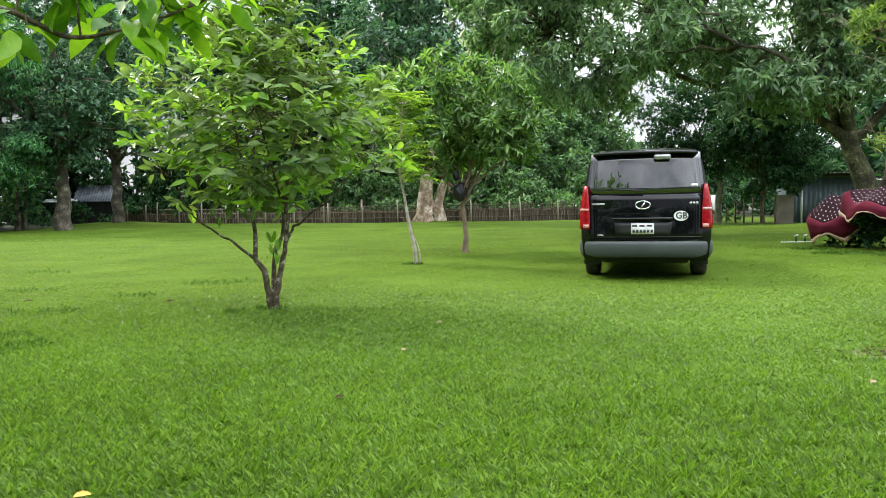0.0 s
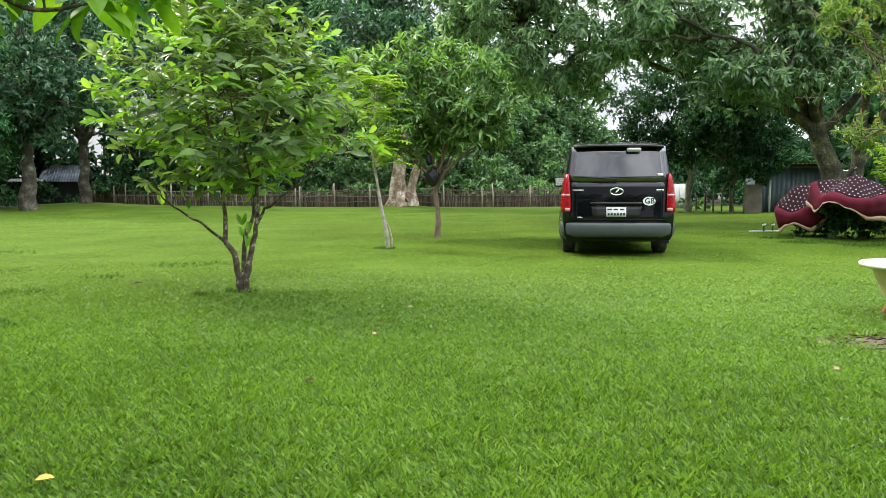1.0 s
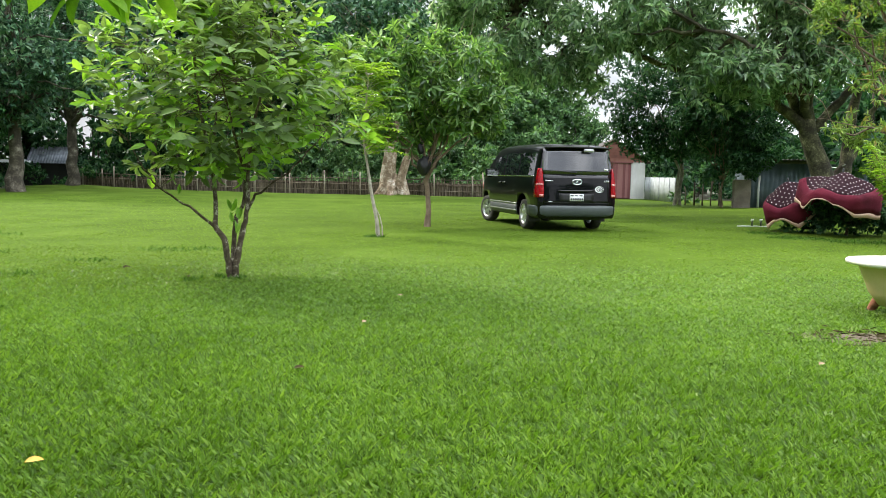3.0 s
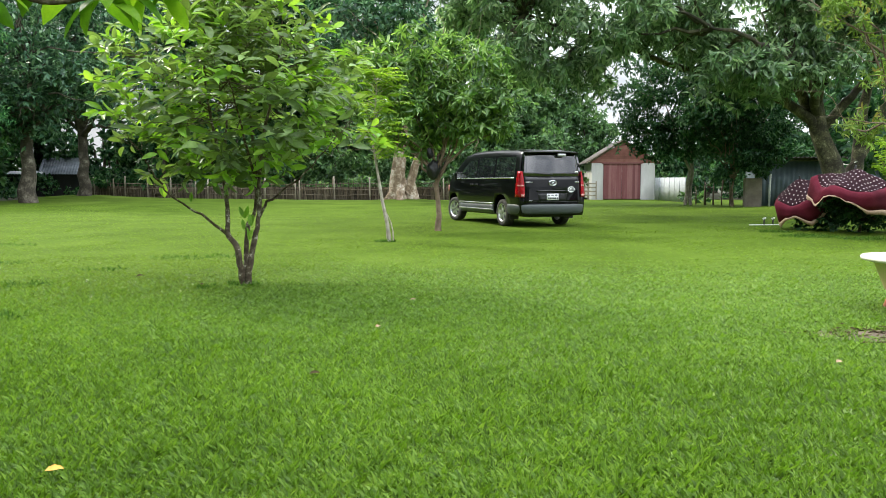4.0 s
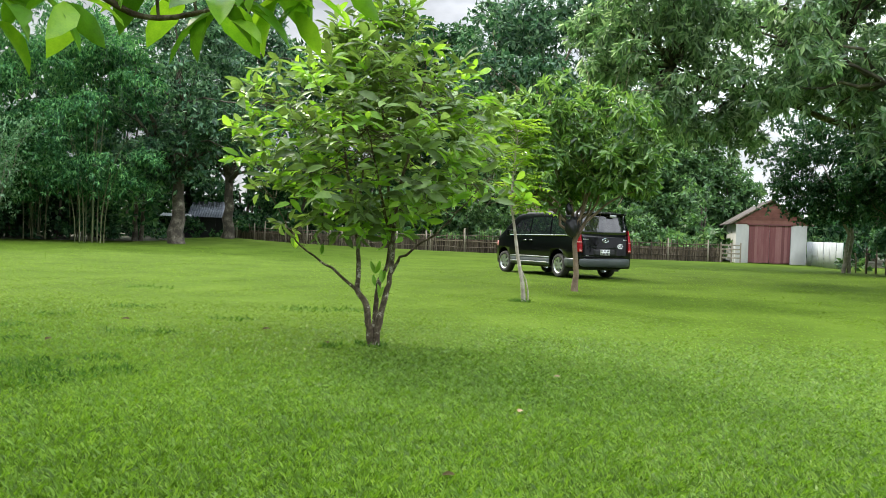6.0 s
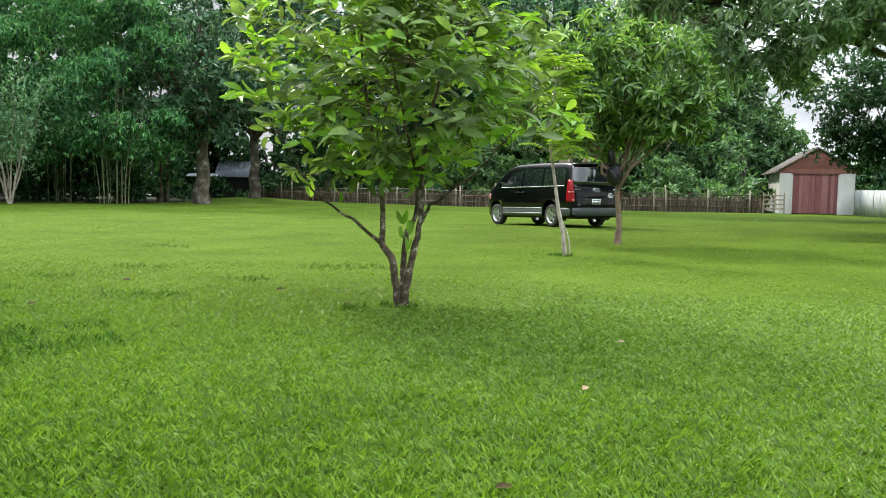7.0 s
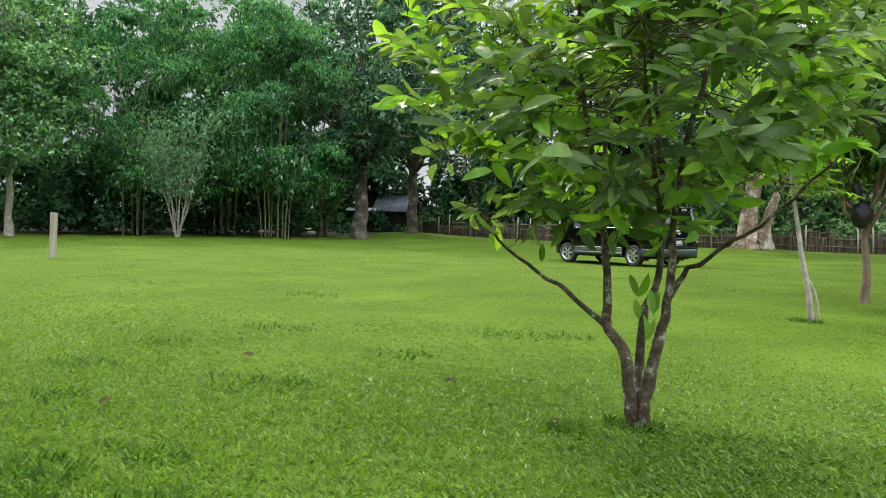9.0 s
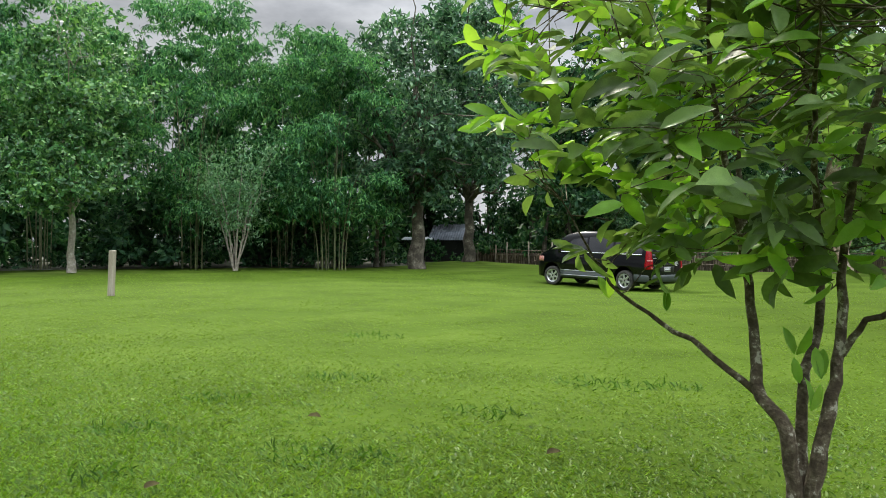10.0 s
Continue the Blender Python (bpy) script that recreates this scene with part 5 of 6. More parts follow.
    for x in (-0.5, 0.05, 0.5):
        box_part("upright", (x - 0.035, x + 0.035, 0.021, 0.08, -0.05, 1.08), WOOD_GREY, gate, bevel=0.006)


def far_house():
    """Low house among the dark trees."""
    ob = thing("far_house", pose(-31.2, 53.6, 0, 0, 0, 24), "low dark house with a pale corrugated roof among the trees", "house")
    # near-black walls carry the darkness under the roof
    box_part("wall", (-1.1, 2.1, 0, 0.2, 0, 1.75), BLACK_BAG, ob, "dark wall")
    box_part("wall", (-1.1, -0.9, 0.2, 6, 0, 1.75), BLACK_BAG, ob)
    box_part("wall", (1.9, 2.1, 0.2, 6, 0, 1.75), BLACK_BAG, ob)
    # solid black slab on the wall, standing in for an unlit doorway
    box_part("doorway_shade_panel", (0.2, 1.1, -0.03, 0.0, 0, 1.8), BLACK_PLASTIC, ob, "black panel for the shade inside a doorway")
    corrugated("roof_sheet", 3.0, 3.6, ROOF_PALE, ob, pose(0.6, 1.0, 2.2, 20, 0, 0), "pale corrugated roof sheet")
    corrugated("roof_sheet", 3.0, 3.6, ROOF_PALE, ob, pose(0.6, 4.3, 2.2, -20, 0, 0))
    corrugated("porch_roof", 2.2, 1.6, SHEET_WHITE, ob, pose(-1.6, -0.6, 1.7, 8, 0, 0), "white sheet porch roof")


def grey_shed():
    ob = thing("grey_shed", pose(14.5, 35.9, 0, 0, 0, -4), "grey sheet-metal outbuilding with a dark overhanging roof", "shed")
    for k in range(5):
        corrugated("wall_sheet", 1.0, 1.95, SHEET_GREY, ob, pose(-2.0 + k, 0.008 * (k % 2), 0.975, 90, 0, 0), pitch=0.2, depth=0.02)
    box_part("side_wall", (-2.5, -2.42, 0.04, 3.0, 0, 1.95), SHEET_GREY, ob)
    corrugated("roof_sheet", 5.8, 4.0, ROOF_SHEET, ob, pose(0, 1.3, 2.03, -2, 0, 0), "dark roof sheet")
    post = thing("concrete_post", pose(11.35, 34.9, 0), "broad stained concrete gate post", "post")
    box_part("shaft", (-0.36, 0.36, -0.15, 0.15, -0.1, 1.22), CONCRETE, post, bevel=0.03)
    pipe = thing("pale_pipe", pose(12.0, 34.7, 0), "thin pale upright pipe beside the gate post", "pipe")
    tube_part("pipe", [(0, 0, -0.1), (0, 0, 0.7), (0.02, 0, 1.4)], [0.045, 0.045, 0.045], WHITE_PLASTIC, pipe)
    rng = np.random.default_rng(75)
    row = thing("stake_fence", pose(0, 0, 0), "open row of thin bare stakes with a wire", "fence")
    for k in range(15):
        x = 9.6 + k * 0.36 if k < 5 else 8.2 + k * 0.34
        y = 37.6 - 0.1 * k
        if abs(x - 11.7) < 0.45:
            continue
        tube_part("stake", [(x, y, -0.1), (x, y, 0.6), (x + rng.normal() * 0.05, y, rng.uniform(0.8, 1.15))], [0.035, 0.03, 0.025], STICK, row, sides=5)
    wire = thing("cable", pose(0, 0, 0), "slack pale cable hung from the shed to the tree", "cable")
    a, b = np.array((14.0, 33.2, 2.05)), np.array((12.2, 26.6, 1.75))
    tube_part("cable", bend(a, b, -0.18, 12, rng, 0.0), [0.018] * 12, WHITE_PLASTIC, wire, sides=5)

# ---- the van ----
VAN_X = (0.4742, -6.3697, -2.8623, 1.7802, -1.0979, -1.6294)
VAN_Y = (22.3683, 9.4543, -1.1882, 0.9223, 0.5029, -1.0609)


def poly(c, t):
    s = (t - 5) / 5
    return sum(k * s ** i for i, k in enumerate(c))


def van_state(t):
    """Place of the rear axle, heading in degrees, and steering angle at t seconds."""
    def heading(u):
        return math.atan2(poly(VAN_Y, u + 0.05) - poly(VAN_Y, u - 0.05), poly(VAN_X, u + 0.05) - poly(VAN_X, u - 0.05))
    x, y, a = poly(VAN_X, t), poly(VAN_Y, t), heading(t)
    speed = math.hypot(poly(VAN_X, t + 0.05) - poly(VAN_X, t - 0.05), poly(VAN_Y, t + 0.05) - poly(VAN_Y, t - 0.05)) * 10
    turn = (heading(t + 0.1) - heading(t - 0.1)) / 0.2
    return x, y, a, math.atan(3.2 * turn / max(speed, 0.5))


def van_top(x):
    return float(np.interp(x, [-1.02, -0.9, -0.6, 0.2, 1.2, 2.1, 2.55, 3.0, 3.42, 3.75, 3.98, 4.08], [1.82, 1.84, 1.87, 1.90, 1.91, 1.90, 1.82, 1.52, 1.20, 1.08, 0.94, 0.80]))


def van_half(x):
    return float(np.interp(x, [-1.02, -0.96, -0.8, -0.3, 2.6, 3.3, 3.7, 3.95, 4.08], [0.915, 0.94, 0.955, 0.96, 0.96, 0.94, 0.89, 0.80, 0.66]))


def van_side(x, z):
    """Half width of the body at height z, and how far the tail leans forward there."""
    top, w = van_top(x), van_half(x)
    belt = min(1.16, top - 0.06)
    if z <= belt:
        y = w * np.interp(z, [0.22, 0.30, 0.62, 0.9, 1.16], [0.93, 0.975, 1.0, 0.995, 0.965])
    else:
        q = min((z - belt) / max(top - belt, 0.01), 1.0)
        full = min((top - belt) / 0.7, 1.0)
        y = w * (0.965 - full * np.interp(q, [0, 0.15, 0.75, 0.88, 0.96, 1.0], [0, 0.02, 0.105, 0.135, 0.175, 0.26]))
    return float(y)


def tail_lean(z):
    return float(np.interp(z, [0.25, 0.5, 0.95, 1.2, 1.75, 1.9], [0.0, 0.0, 0.02, 0.05, 0.15, 0.16]))


def van_point(x, z, side, off=0.0):
    """A point on the flank, off metres outside it."""
    return Vector((x + (tail_lean(z) if x < -0.5 else 0.0) * max(0.0, min(1.0, (-0.5 - x) / 0.5)), side * (van_side(x, z) + off), z))


def van_rear(y, z, off=0.0):
    """A point on the tail, off metres behind it."""
    edge = max(van_side(-1.02, z), 0.3)
    return Vector((-1.02 + tail_lean(z) - 0.05 * (1 - min((y / edge) ** 2, 1.2)) - off, y, z))


def patch(name, fn, us, vs, mat, parent, label="", thick=0.006, smooth=True):
    """A thin curved panel on a surface function fn(u, v, off)."""
    bm = bmesh.new()
    grid = [[[bm.verts.new(fn(u, v, o)) for v in vs] for u in us] for o in (0.001, thick)]
    nu, nv = len(us), len(vs)
    for i in range(nu - 1):
        for j in range(nv - 1):
            bm.faces.new((grid[1][i][j], grid[1][i + 1][j], grid[1][i + 1][j + 1], grid[1][i][j + 1]))
            bm.faces.new((grid[0][i][j], grid[0][i][j + 1], grid[0][i + 1][j + 1], grid[0][i + 1][j]))
    for i in range(nu - 1):
        for j in (0, nv - 1):
            bm.faces.new((grid[0][i][j], grid[0][i + 1][j], grid[1][i + 1][j], grid[1][i][j]))
    for j in range(nv - 1):
        for i in (0, nu - 1):
            bm.faces.new((grid[0][i][j], grid[0][i][j + 1], grid[1][i][j + 1], grid[1][i][j]))
    return part(name, bm, mat, parent, label, smooth=smooth)


def van_body(parent):
    xs = [-1.02, -0.985, -0.93, -0.8, -0.6, -0.3, 0.0, 0.4, 0.8, 1.2, 1.6, 2.0, 2.3, 2.55, 2.8, 3.0, 3.2, 3.42, 3.6, 3.8, 3.98, 4.08]
    bm = bmesh.new()
    rings = []
    for x in xs:
        top = van_top(x)
        zs = [0.24, 0.30, 0.45, 0.62, 0.78, 0.92, 1.06, 1.16]
        zs = [min(z, top - 0.06 - 0.002 * (8 - i)) for i, z in enumerate(zs)]
        belt = zs[-1]
        zs += [belt + (top - belt) * q for q in (0.15, 0.35, 0.55, 0.75, 0.88, 0.96, 0.995)]
        half = [van_point(x, z, 1) for z in zs]
        half = [Vector((half[0].x, 0.5, 0.24))] + half + [Vector((half[-1].x, van_side(x, zs[-1]) * 0.5, top + 0.012))]
        left = half
        right = [Vector((p.x, -p.y, p.z)) for p in half[::-1]]
        rings.append([bm.verts.new(p) for p in left + right])
    n = len(rings[0])
    for a, b in zip(rings[:-1], rings[1:]):
        for i in range(n):
            j = (i + 1) % n
            bm.faces.new((a[i], b[i], b[j], a[j]))
    h = n // 2
    for ring in (rings[0], rings[-1]):
        bulge = -0.05 if ring is rings[0] else 0.06
        cols = [ring[:h]]
        for s in (0.7, 0.35, 0.0, -0.35, -0.7):
            col = []
            for v in ring[:h]:
                col.append(bm.verts.new((v.co.x + bulge * (1 - s * s), v.co.y * s, v.co.z)))
            cols.append(col)
        cols.append(ring[h:][::-1])
        for ca, cb in zip(cols[:-1], cols[1:]):
            for i in range(h - 1):
                bm.faces.new((ca[i], ca[i + 1], cb[i + 1], cb[i]))
        bm.faces.new([c[0] for c in cols] )
        bm.faces.new([c[h - 1] for c in cols])
    bmesh.ops.remove_doubles(bm, verts=bm.verts, dist=0.0005)
    bmesh.ops.recalc_face_normals(bm, faces=bm.faces)
    body = part("body", bm, PAINT, parent, "glossy black van body", smooth=True)
    # wheel arches
    cutters = []
    for x in (0.0, 3.2):
        bm = bmesh.new()
        bmesh.ops.create_cone(bm, cap_ends=True, segments=40, radius1=0.41, radius2=0.41, depth=3.0)
        bmesh.ops.transform(bm, matrix=pose(x, 0, 0.36, 90, 0, 0), verts=bm.verts)
        me = bpy.data.meshes.new("arch")
        bm.to_mesh(me)
        bm.free()
        cut = new("arch", me)
        mod = body.modifiers.new("arch", "BOOLEAN")
        mod.operation, mod.object, mod.solver = "DIFFERENCE", cut, "EXACT"
        cutters.append(cut)
    bpy.context.view_layer.update()
    done = bpy.data.meshes.new_from_object(body.evaluated_get(bpy.context.evaluated_depsgraph_get()))
    body.modifiers.clear()
    body.data = done
    for c in cutters:
        bpy.data.objects.remove(c)
    return body


def wheel(parent, x, side):
    """Tyre, six-spoke alloy rim and hub; the axis is y, the outer face towards side."""
    ob = part_mesh("wheel", np_mesh("hub", *tube([(0, -0.05, 0), (0, 0.05, 0)], [0.07, 0.07], 12), ALLOY), ALLOY, parent)
    ob.matrix_basis = pose(x, side * 0.80, 0.345)
    prof = [(0.215, -0.10), (0.25, -0.112), (0.30, -0.115), (0.335, -0.10), (0.345, -0.06), (0.347, 0.0), (0.345, 0.06), (0.335, 0.10), (0.30, 0.115), (0.25, 0.112), (0.215, 0.10)]
    def lathe(name, pr, mat, seg=40):
        v, f = [], []
        for k in range(seg):
            a = 2 * math.pi * k / seg
            for r, y in pr:
                v.append((r * math.cos(a), y, r * math.sin(a)))
        m = len(pr)
        for k in range(seg):
            for i in range(m - 1):
                f.append((k * m + i, k * m + i + 1, ((k + 1) % seg) * m + i + 1, ((k + 1) % seg) * m + i))
        return part_mesh(name, np_mesh(name, v, f, mat, True), mat, ob)
    lathe("tyre", prof, RUBBER)
    lathe("rim", [(0.215, -0.10), (0.20, -0.08), (0.195, 0.0), (0.20, side * 0.085), (0.222, side * 0.105), (0.235, side * 0.108)] if side > 0 else [(0.215, 0.10), (0.20, 0.08), (0.195, 0.0), (0.20, -0.085), (0.222, -0.105), (0.235, -0.108)], ALLOY)
    lathe("brake_disc", [(0.03, side * 0.01), (0.15, side * 0.01), (0.15, -side * 0.01)], BLACK_PLASTIC)
    for k in range(6):
        a = 60 * k
        bm = bmesh.new()
        box(bm, 0.03, 0.205, -0.015, 0.015, -0.034, 0.034, 0.008)
        bmesh.ops.transform(bm, matrix=pose(0, side * 0.075, 0) @ pose(0, 0, 0, 0, a, 0), verts=bm.verts)
        part("spoke", bm, ALLOY, ob)
    return ob


def van():
    ob = thing("van", pose(0, 0, 0), "black passenger van with a grey bumper driving across the lawn", "van")
    body = van_body(ob)
    # glass
    rear = patch("rear_window", lambda y, z, o: van_rear(y * np.interp(z, [1.22, 1.74], [1.0, 0.93]), z + 0.03 * (1 - (y / 0.8) ** 2) * (1.75 - z) * -1, o), np.linspace(-0.845, 0.845, 13), np.linspace(1.215, 1.80, 7), GLASS, ob, "dark tinted rear window", 0.008)
    for side in (-1, 1):
        f = lambda x, z, o, s=side: van_point(x, z, s, o)
        patch("side_window", f, np.linspace(-0.72, 0.42, 9), np.linspace(1.19, 1.70, 6), GLASS, ob, "tinted rear quarter window", 0.008, False)
        patch("side_window", f, np.linspace(0.50, 1.55, 9), np.linspace(1.19, 1.71, 6), GLASS, ob, "tinted sliding-door window", 0.008, False)
        front = lambda u, v, o, s=side: van_point(1.63 + u * np.interp(v, [0, 1], [1.25, 0.62]), 1.17 + v * 0.52 * (1 - 0.12 * u), s, o)
        patch("side_window", front, np.linspace(0, 1, 9), np.linspace(0, 1, 6), GLASS, ob, "tinted front door window", 0.008, False)
        # bright line under the windows and twin sill strips
        patch("belt_strip", f, np.linspace(-0.7, 2.85, 20), [1.155, 1.18], CHROME, ob, "thin bright strip under the windows", 0.012)
        patch("sill_strip", f, np.linspace(0.46, 2.74, 14), [0.50, 0.535], TRIM, ob, "silver sill strip", 0.02)
        patch("sill_strip", f, np.linspace(0.46, 2.74, 14), [0.335, 0.37], TRIM, ob, "silver sill strip", 0.025)
        patch("sill_panel", f, np.linspace(0.44, 2.76, 14), [0.27, 0.333, 0.372, 0.498], BUMPER, ob, "grey lower flank panel", 0.012)
        patch("door_handle", f, np.linspace(1.70, 1.92, 5), [0.98, 1.02], PAINT, ob, "", 0.035)
        patch("door_handle", f, np.linspace(1.38, 1.58, 5), [0.98, 1.02], PAINT, ob, "", 0.035)
        patch("headlamp", f, np.linspace(3.62, 3.98, 6), np.linspace(0.80, 0.98, 4), PINK_LENS, ob, "clear headlamp edge", 0.012)
        # wing mirror
        mirror = box_part("wing_mirror", (2.66, 2.80, side * 0.98 - 0.11, side * 0.98 + 0.11, 1.12, 1.34), PAINT, ob, "black wing mirror", 0.035)
        box_part("mirror_glass", (2.648, 2.656, side * 0.98 - 0.085, side * 0.98 + 0.085, 1.15, 1.31), CHROME, mirror, "bright mirror glass")
        # tail lamp, in three lenses
        def lamp(u, v, o, s=side):
            z = 0.70 + v * 0.64
            if u > 1:
                return van_point(-1.0 + (u - 1) * 0.17 * (1 - 0.35 * v), z, s, o)
            inner = 0.80 + 0.035 * v ** 2
            return van_rear(s * (inner + u * (van_side(-1.02, z) + 0.005 - inner)), z, o)
        tail = patch("tail_lamp", lamp, [0, 0.5, 1.0, 1.15, 1.5, 2.0], np.linspace(0, 1, 9), RED_LENS, ob, "tall red tail lamp", 0.022)
        patch("reverse_lens", lamp, [0.05, 0.5, 0.95, 1.15, 1.5], [0.42, 0.45, 0.475], PINK_LENS, tail, "clear pinkish reversing lens", 0.028)
        patch("reflector", lamp, [0.1, 0.5, 0.85], [0.03, 0.07, 0.11], PINK_LENS, tail, "", 0.028)
        # mud flap
        box_part("mud_flap", (-0.46, -0.445, side * 0.80 - 0.13, side * 0.80 + 0.13, 0.14, 0.42), BLACK_PLASTIC, ob, "black mud flap")
    # windscreen
    patch("windscreen", lambda y, u, o: Vector((3.40 - u * 0.78 + 0.02 + o, y * (0.86 - 0.16 * u), van_top(3.40 - u * 0.78) + 0.012 + o)), np.linspace(-0.95, 0.95, 9), np.linspace(0.04, 0.96, 6), GLASS, ob, "tinted windscreen", 0.01)
    # bumper
    bm = bmesh.new()
    ring = []
    prof = [(-0.05, 0.262), (-0.02, 0.268), (0.012, 0.290), (0.040, 0.345), (0.052, 0.42), (0.050, 0.475), (0.040, 0.508), (0.022, 0.521), (0.0, 0.524)]
    path = [(-0.42, 0.955), (-0.6, 0.95), (-0.80, 0.94), (-0.93, 0.915), (-1.01, 0.85), (-1.05, 0.70), (-1.07, 0.4), (-1.075, 0.0)]
    path = path + [(x, -y) for x, y in path[-2::-1]]
    for i, (x, y) in enumerate(path):
        a, b = path[max(i - 1, 0)], path[min(i + 1, len(path) - 1)]
        d = Vector((b[0] - a[0], b[1] - a[1], 0)).normalized()
        nrm = Vector((d.y, -d.x, 0)) * -1
        if nrm.dot(Vector((x - 0.5, y, 0))) < 0:
            nrm = -nrm
        ring.append([bm.verts.new(Vector((x, y, 0)) + nrm * (o - 0.015) + Vector((0, 0, z))) for o, z in prof])
    for a, b in zip(ring[:-1], ring[1:]):
        for i in range(len(prof)):
            j = (i + 1) % len(prof)
            bm.faces.new((a[i], b[i], b[j], a[j]))
    bm.faces.new(ring[0])
    bm.faces.new(ring[-1])
    part("rear_bumper", bm, BUMPER, ob, "scuffed grey plastic rear bumper", smooth=True)
    # spoiler over the rear window
    sp = lambda y, u, o: Vector((-0.84 - 0.15 * u - 0.03 * (1 - (y / 0.76) ** 2), y * (1 - 0.02 * u), 1.805 - 0.02 * u - 0.02 * (y / 0.76) ** 4 + o))
    patch("spoiler", sp, np.linspace(-0.76, 0.76, 13), [0, 0.35, 0.7, 1.0], PAINT, ob, "black roof spoiler", 0.04)
    # tailgate
    gate = patch("tailgate", lambda y, z, o: van_rear(y, z, o), np.linspace(-0.82, 0.82, 13), np.linspace(0.545, 1.20, 9), PAINT, ob, "glossy black tailgate", 0.012)
    patch("plate_recess", lambda y, z, o: van_rear(0.03 + y * np.interp(z, [0.60, 0.80], [0.93, 1.0]), z, o), np.linspace(-0.42, 0.42, 9), [0.60, 0.67, 0.74, 0.80], BLACK_PLASTIC, gate, "dark grey plate recess", 0.015)
    patch("handle_strip", lambda y, z, o: van_rear(y, z, o), np.linspace(-0.39, 0.47, 9), [0.825, 0.845, 0.865], PAINT, gate, "black handle strip", 0.04)
    patch("crease_strip", lambda y, z, o: van_rear(y, z, o), np.linspace(-0.80, 0.80, 9), [0.575, 0.588], PAINT, gate, "thin lower crease", 0.014)
    plate = patch("number_plate", lambda y, z, o: van_rear(y, z, o + 0.012), np.linspace(-0.13, 0.20, 4), [0.625, 0.70, 0.785], PLATE, ob, "white number plate", 0.012)
    bars = [(-0.10 + k * 0.105, -0.025 + k * 0.105, 0.735, 0.76) for k in range(3)] + [(-0.115 + k * 0.052, -0.08 + k * 0.052, 0.648, 0.69) for k in range(6)]
    for y0, y1, z0, z1 in bars:
        patch("lettering_bar", lambda y, z, o: van_rear(y, z, o + 0.024), [y0, y1], [z0, z1], INK, plate, "", 0.003)
    # oval badge, lettering bars, sticker
    for rad, hole, zc, yc in ((0.105, 0.085, 1.045, 0.03),):
        v, f = tube([(van_rear(yc, zc, 0.022).x, yc + rad * math.cos(a), zc + rad * 0.55 * math.sin(a)) for a in np.linspace(0, 2 * math.pi, 33)], [0.011] * 33, 8)
        part_mesh("oval_badge", np_mesh("oval_badge", v, f, CHROME, True), CHROME, ob, "chrome oval badge")
        tube_part("badge_bar", [tuple(van_rear(yc + 0.035, zc - 0.042, 0.022)), tuple(van_rear(yc - 0.035, zc + 0.042, 0.022))], [0.012, 0.012], CHROME, ob)
    for y0, y1, z0, z1 in ((0.58, 0.77, 1.055, 1.078), (-0.665, -0.63, 1.045, 1.085), (-0.71, -0.675, 1.045, 1.085), (-0.755, -0.72, 1.045, 1.085), (0.60, 0.69, 0.60, 0.62)):
        patch("badge_lettering", lambda y, z, o: van_rear(y, z, o + 0.011), [y0, y1], [z0, z1], TRIM, ob, "small silver lettering bar", 0.006)
    bm = bmesh.new()
    bmesh.ops.create_cone(bm, cap_ends=True, segments=32, radius1=1, radius2=1, depth=0.004)
    bmesh.ops.transform(bm, matrix=Matrix.Translation(van_rear(-0.51, 0.885, 0.017)) @ pose(0, 0, 0, 0, 90, 0) @ Matrix.Diagonal((0.073, 0.103, 1, 1)), verts=bm.verts)
    st = part("country_sticker", bm, STICKER, ob, "white oval sticker lettered GB")
    cu = bpy.data.curves.new("letters", "FONT")
    cu.body, cu.size, cu.align_x, cu.align_y, cu.offset = "GB", 0.125, "CENTER", "CENTER", 0.003
    tmp = new("letters", cu)
    bpy.context.view_layer.update()
    me = bpy.data.meshes.new_from_object(tmp.evaluated_get(bpy.context.evaluated_depsgraph_get()))
    bpy.data.objects.remove(tmp)
    me.materials.clear()
    letters = part_mesh("letters", me, INK, st, "dark letters GB")
    letters.matrix_basis = Matrix.Translation(van_rear(-0.51, 0.885, 0.0215)) @ pose(0, 0, 0, 90, 0, -90)
    patch("window_sticker", lambda y, z, o: van_rear(y, z, o + 0.01), [-0.745, -0.65], [1.305, 1.345], STICKER, ob, "small white window sticker", 0.002)
    # wiper, rear mirror, exhaust
    tube_part("wiper", [van_rear(0.03, 1.255, 0.03), van_rear(0.28, 1.27, 0.035), van_rear(0.52, 1.285, 0.02)], [0.014, 0.012, 0.008], BLACK_PLASTIC, ob, "black rear wiper")
    rm = box_part("rear_mirror", (-1.03, -0.995, -0.37, -0.13, 1.70, 1.775), TRIM, ob, "silver parking mirror over the rear window", 0.03)
    tube_part("mirror_stem", [(-0.97, -0.25, 1.85), (-1.0, -0.25, 1.83), (-1.012, -0.25, 1.77)], [0.012, 0.012, 0.012], BLACK_PLASTIC, rm)
    tube_part("exhaust_pipe", [(-0.2, 0.45, 0.26), (-0.6, 0.5, 0.25), (-0.98, 0.55, 0.24)], [0.035, 0.035, 0.035], BLACK_PLASTIC, ob, "exhaust pipe")
    tube_part("rear_axle", [(0, -0.7, 0.33), (0, 0, 0.31), (0, 0.7, 0.33)], [0.06, 0.10, 0.06], BLACK_PLASTIC, ob)
    box_part("underbody", (-0.95, 3.9, -0.62, 0.62, 0.20, 0.30), BLACK_PLASTIC, ob, bevel=0.03)
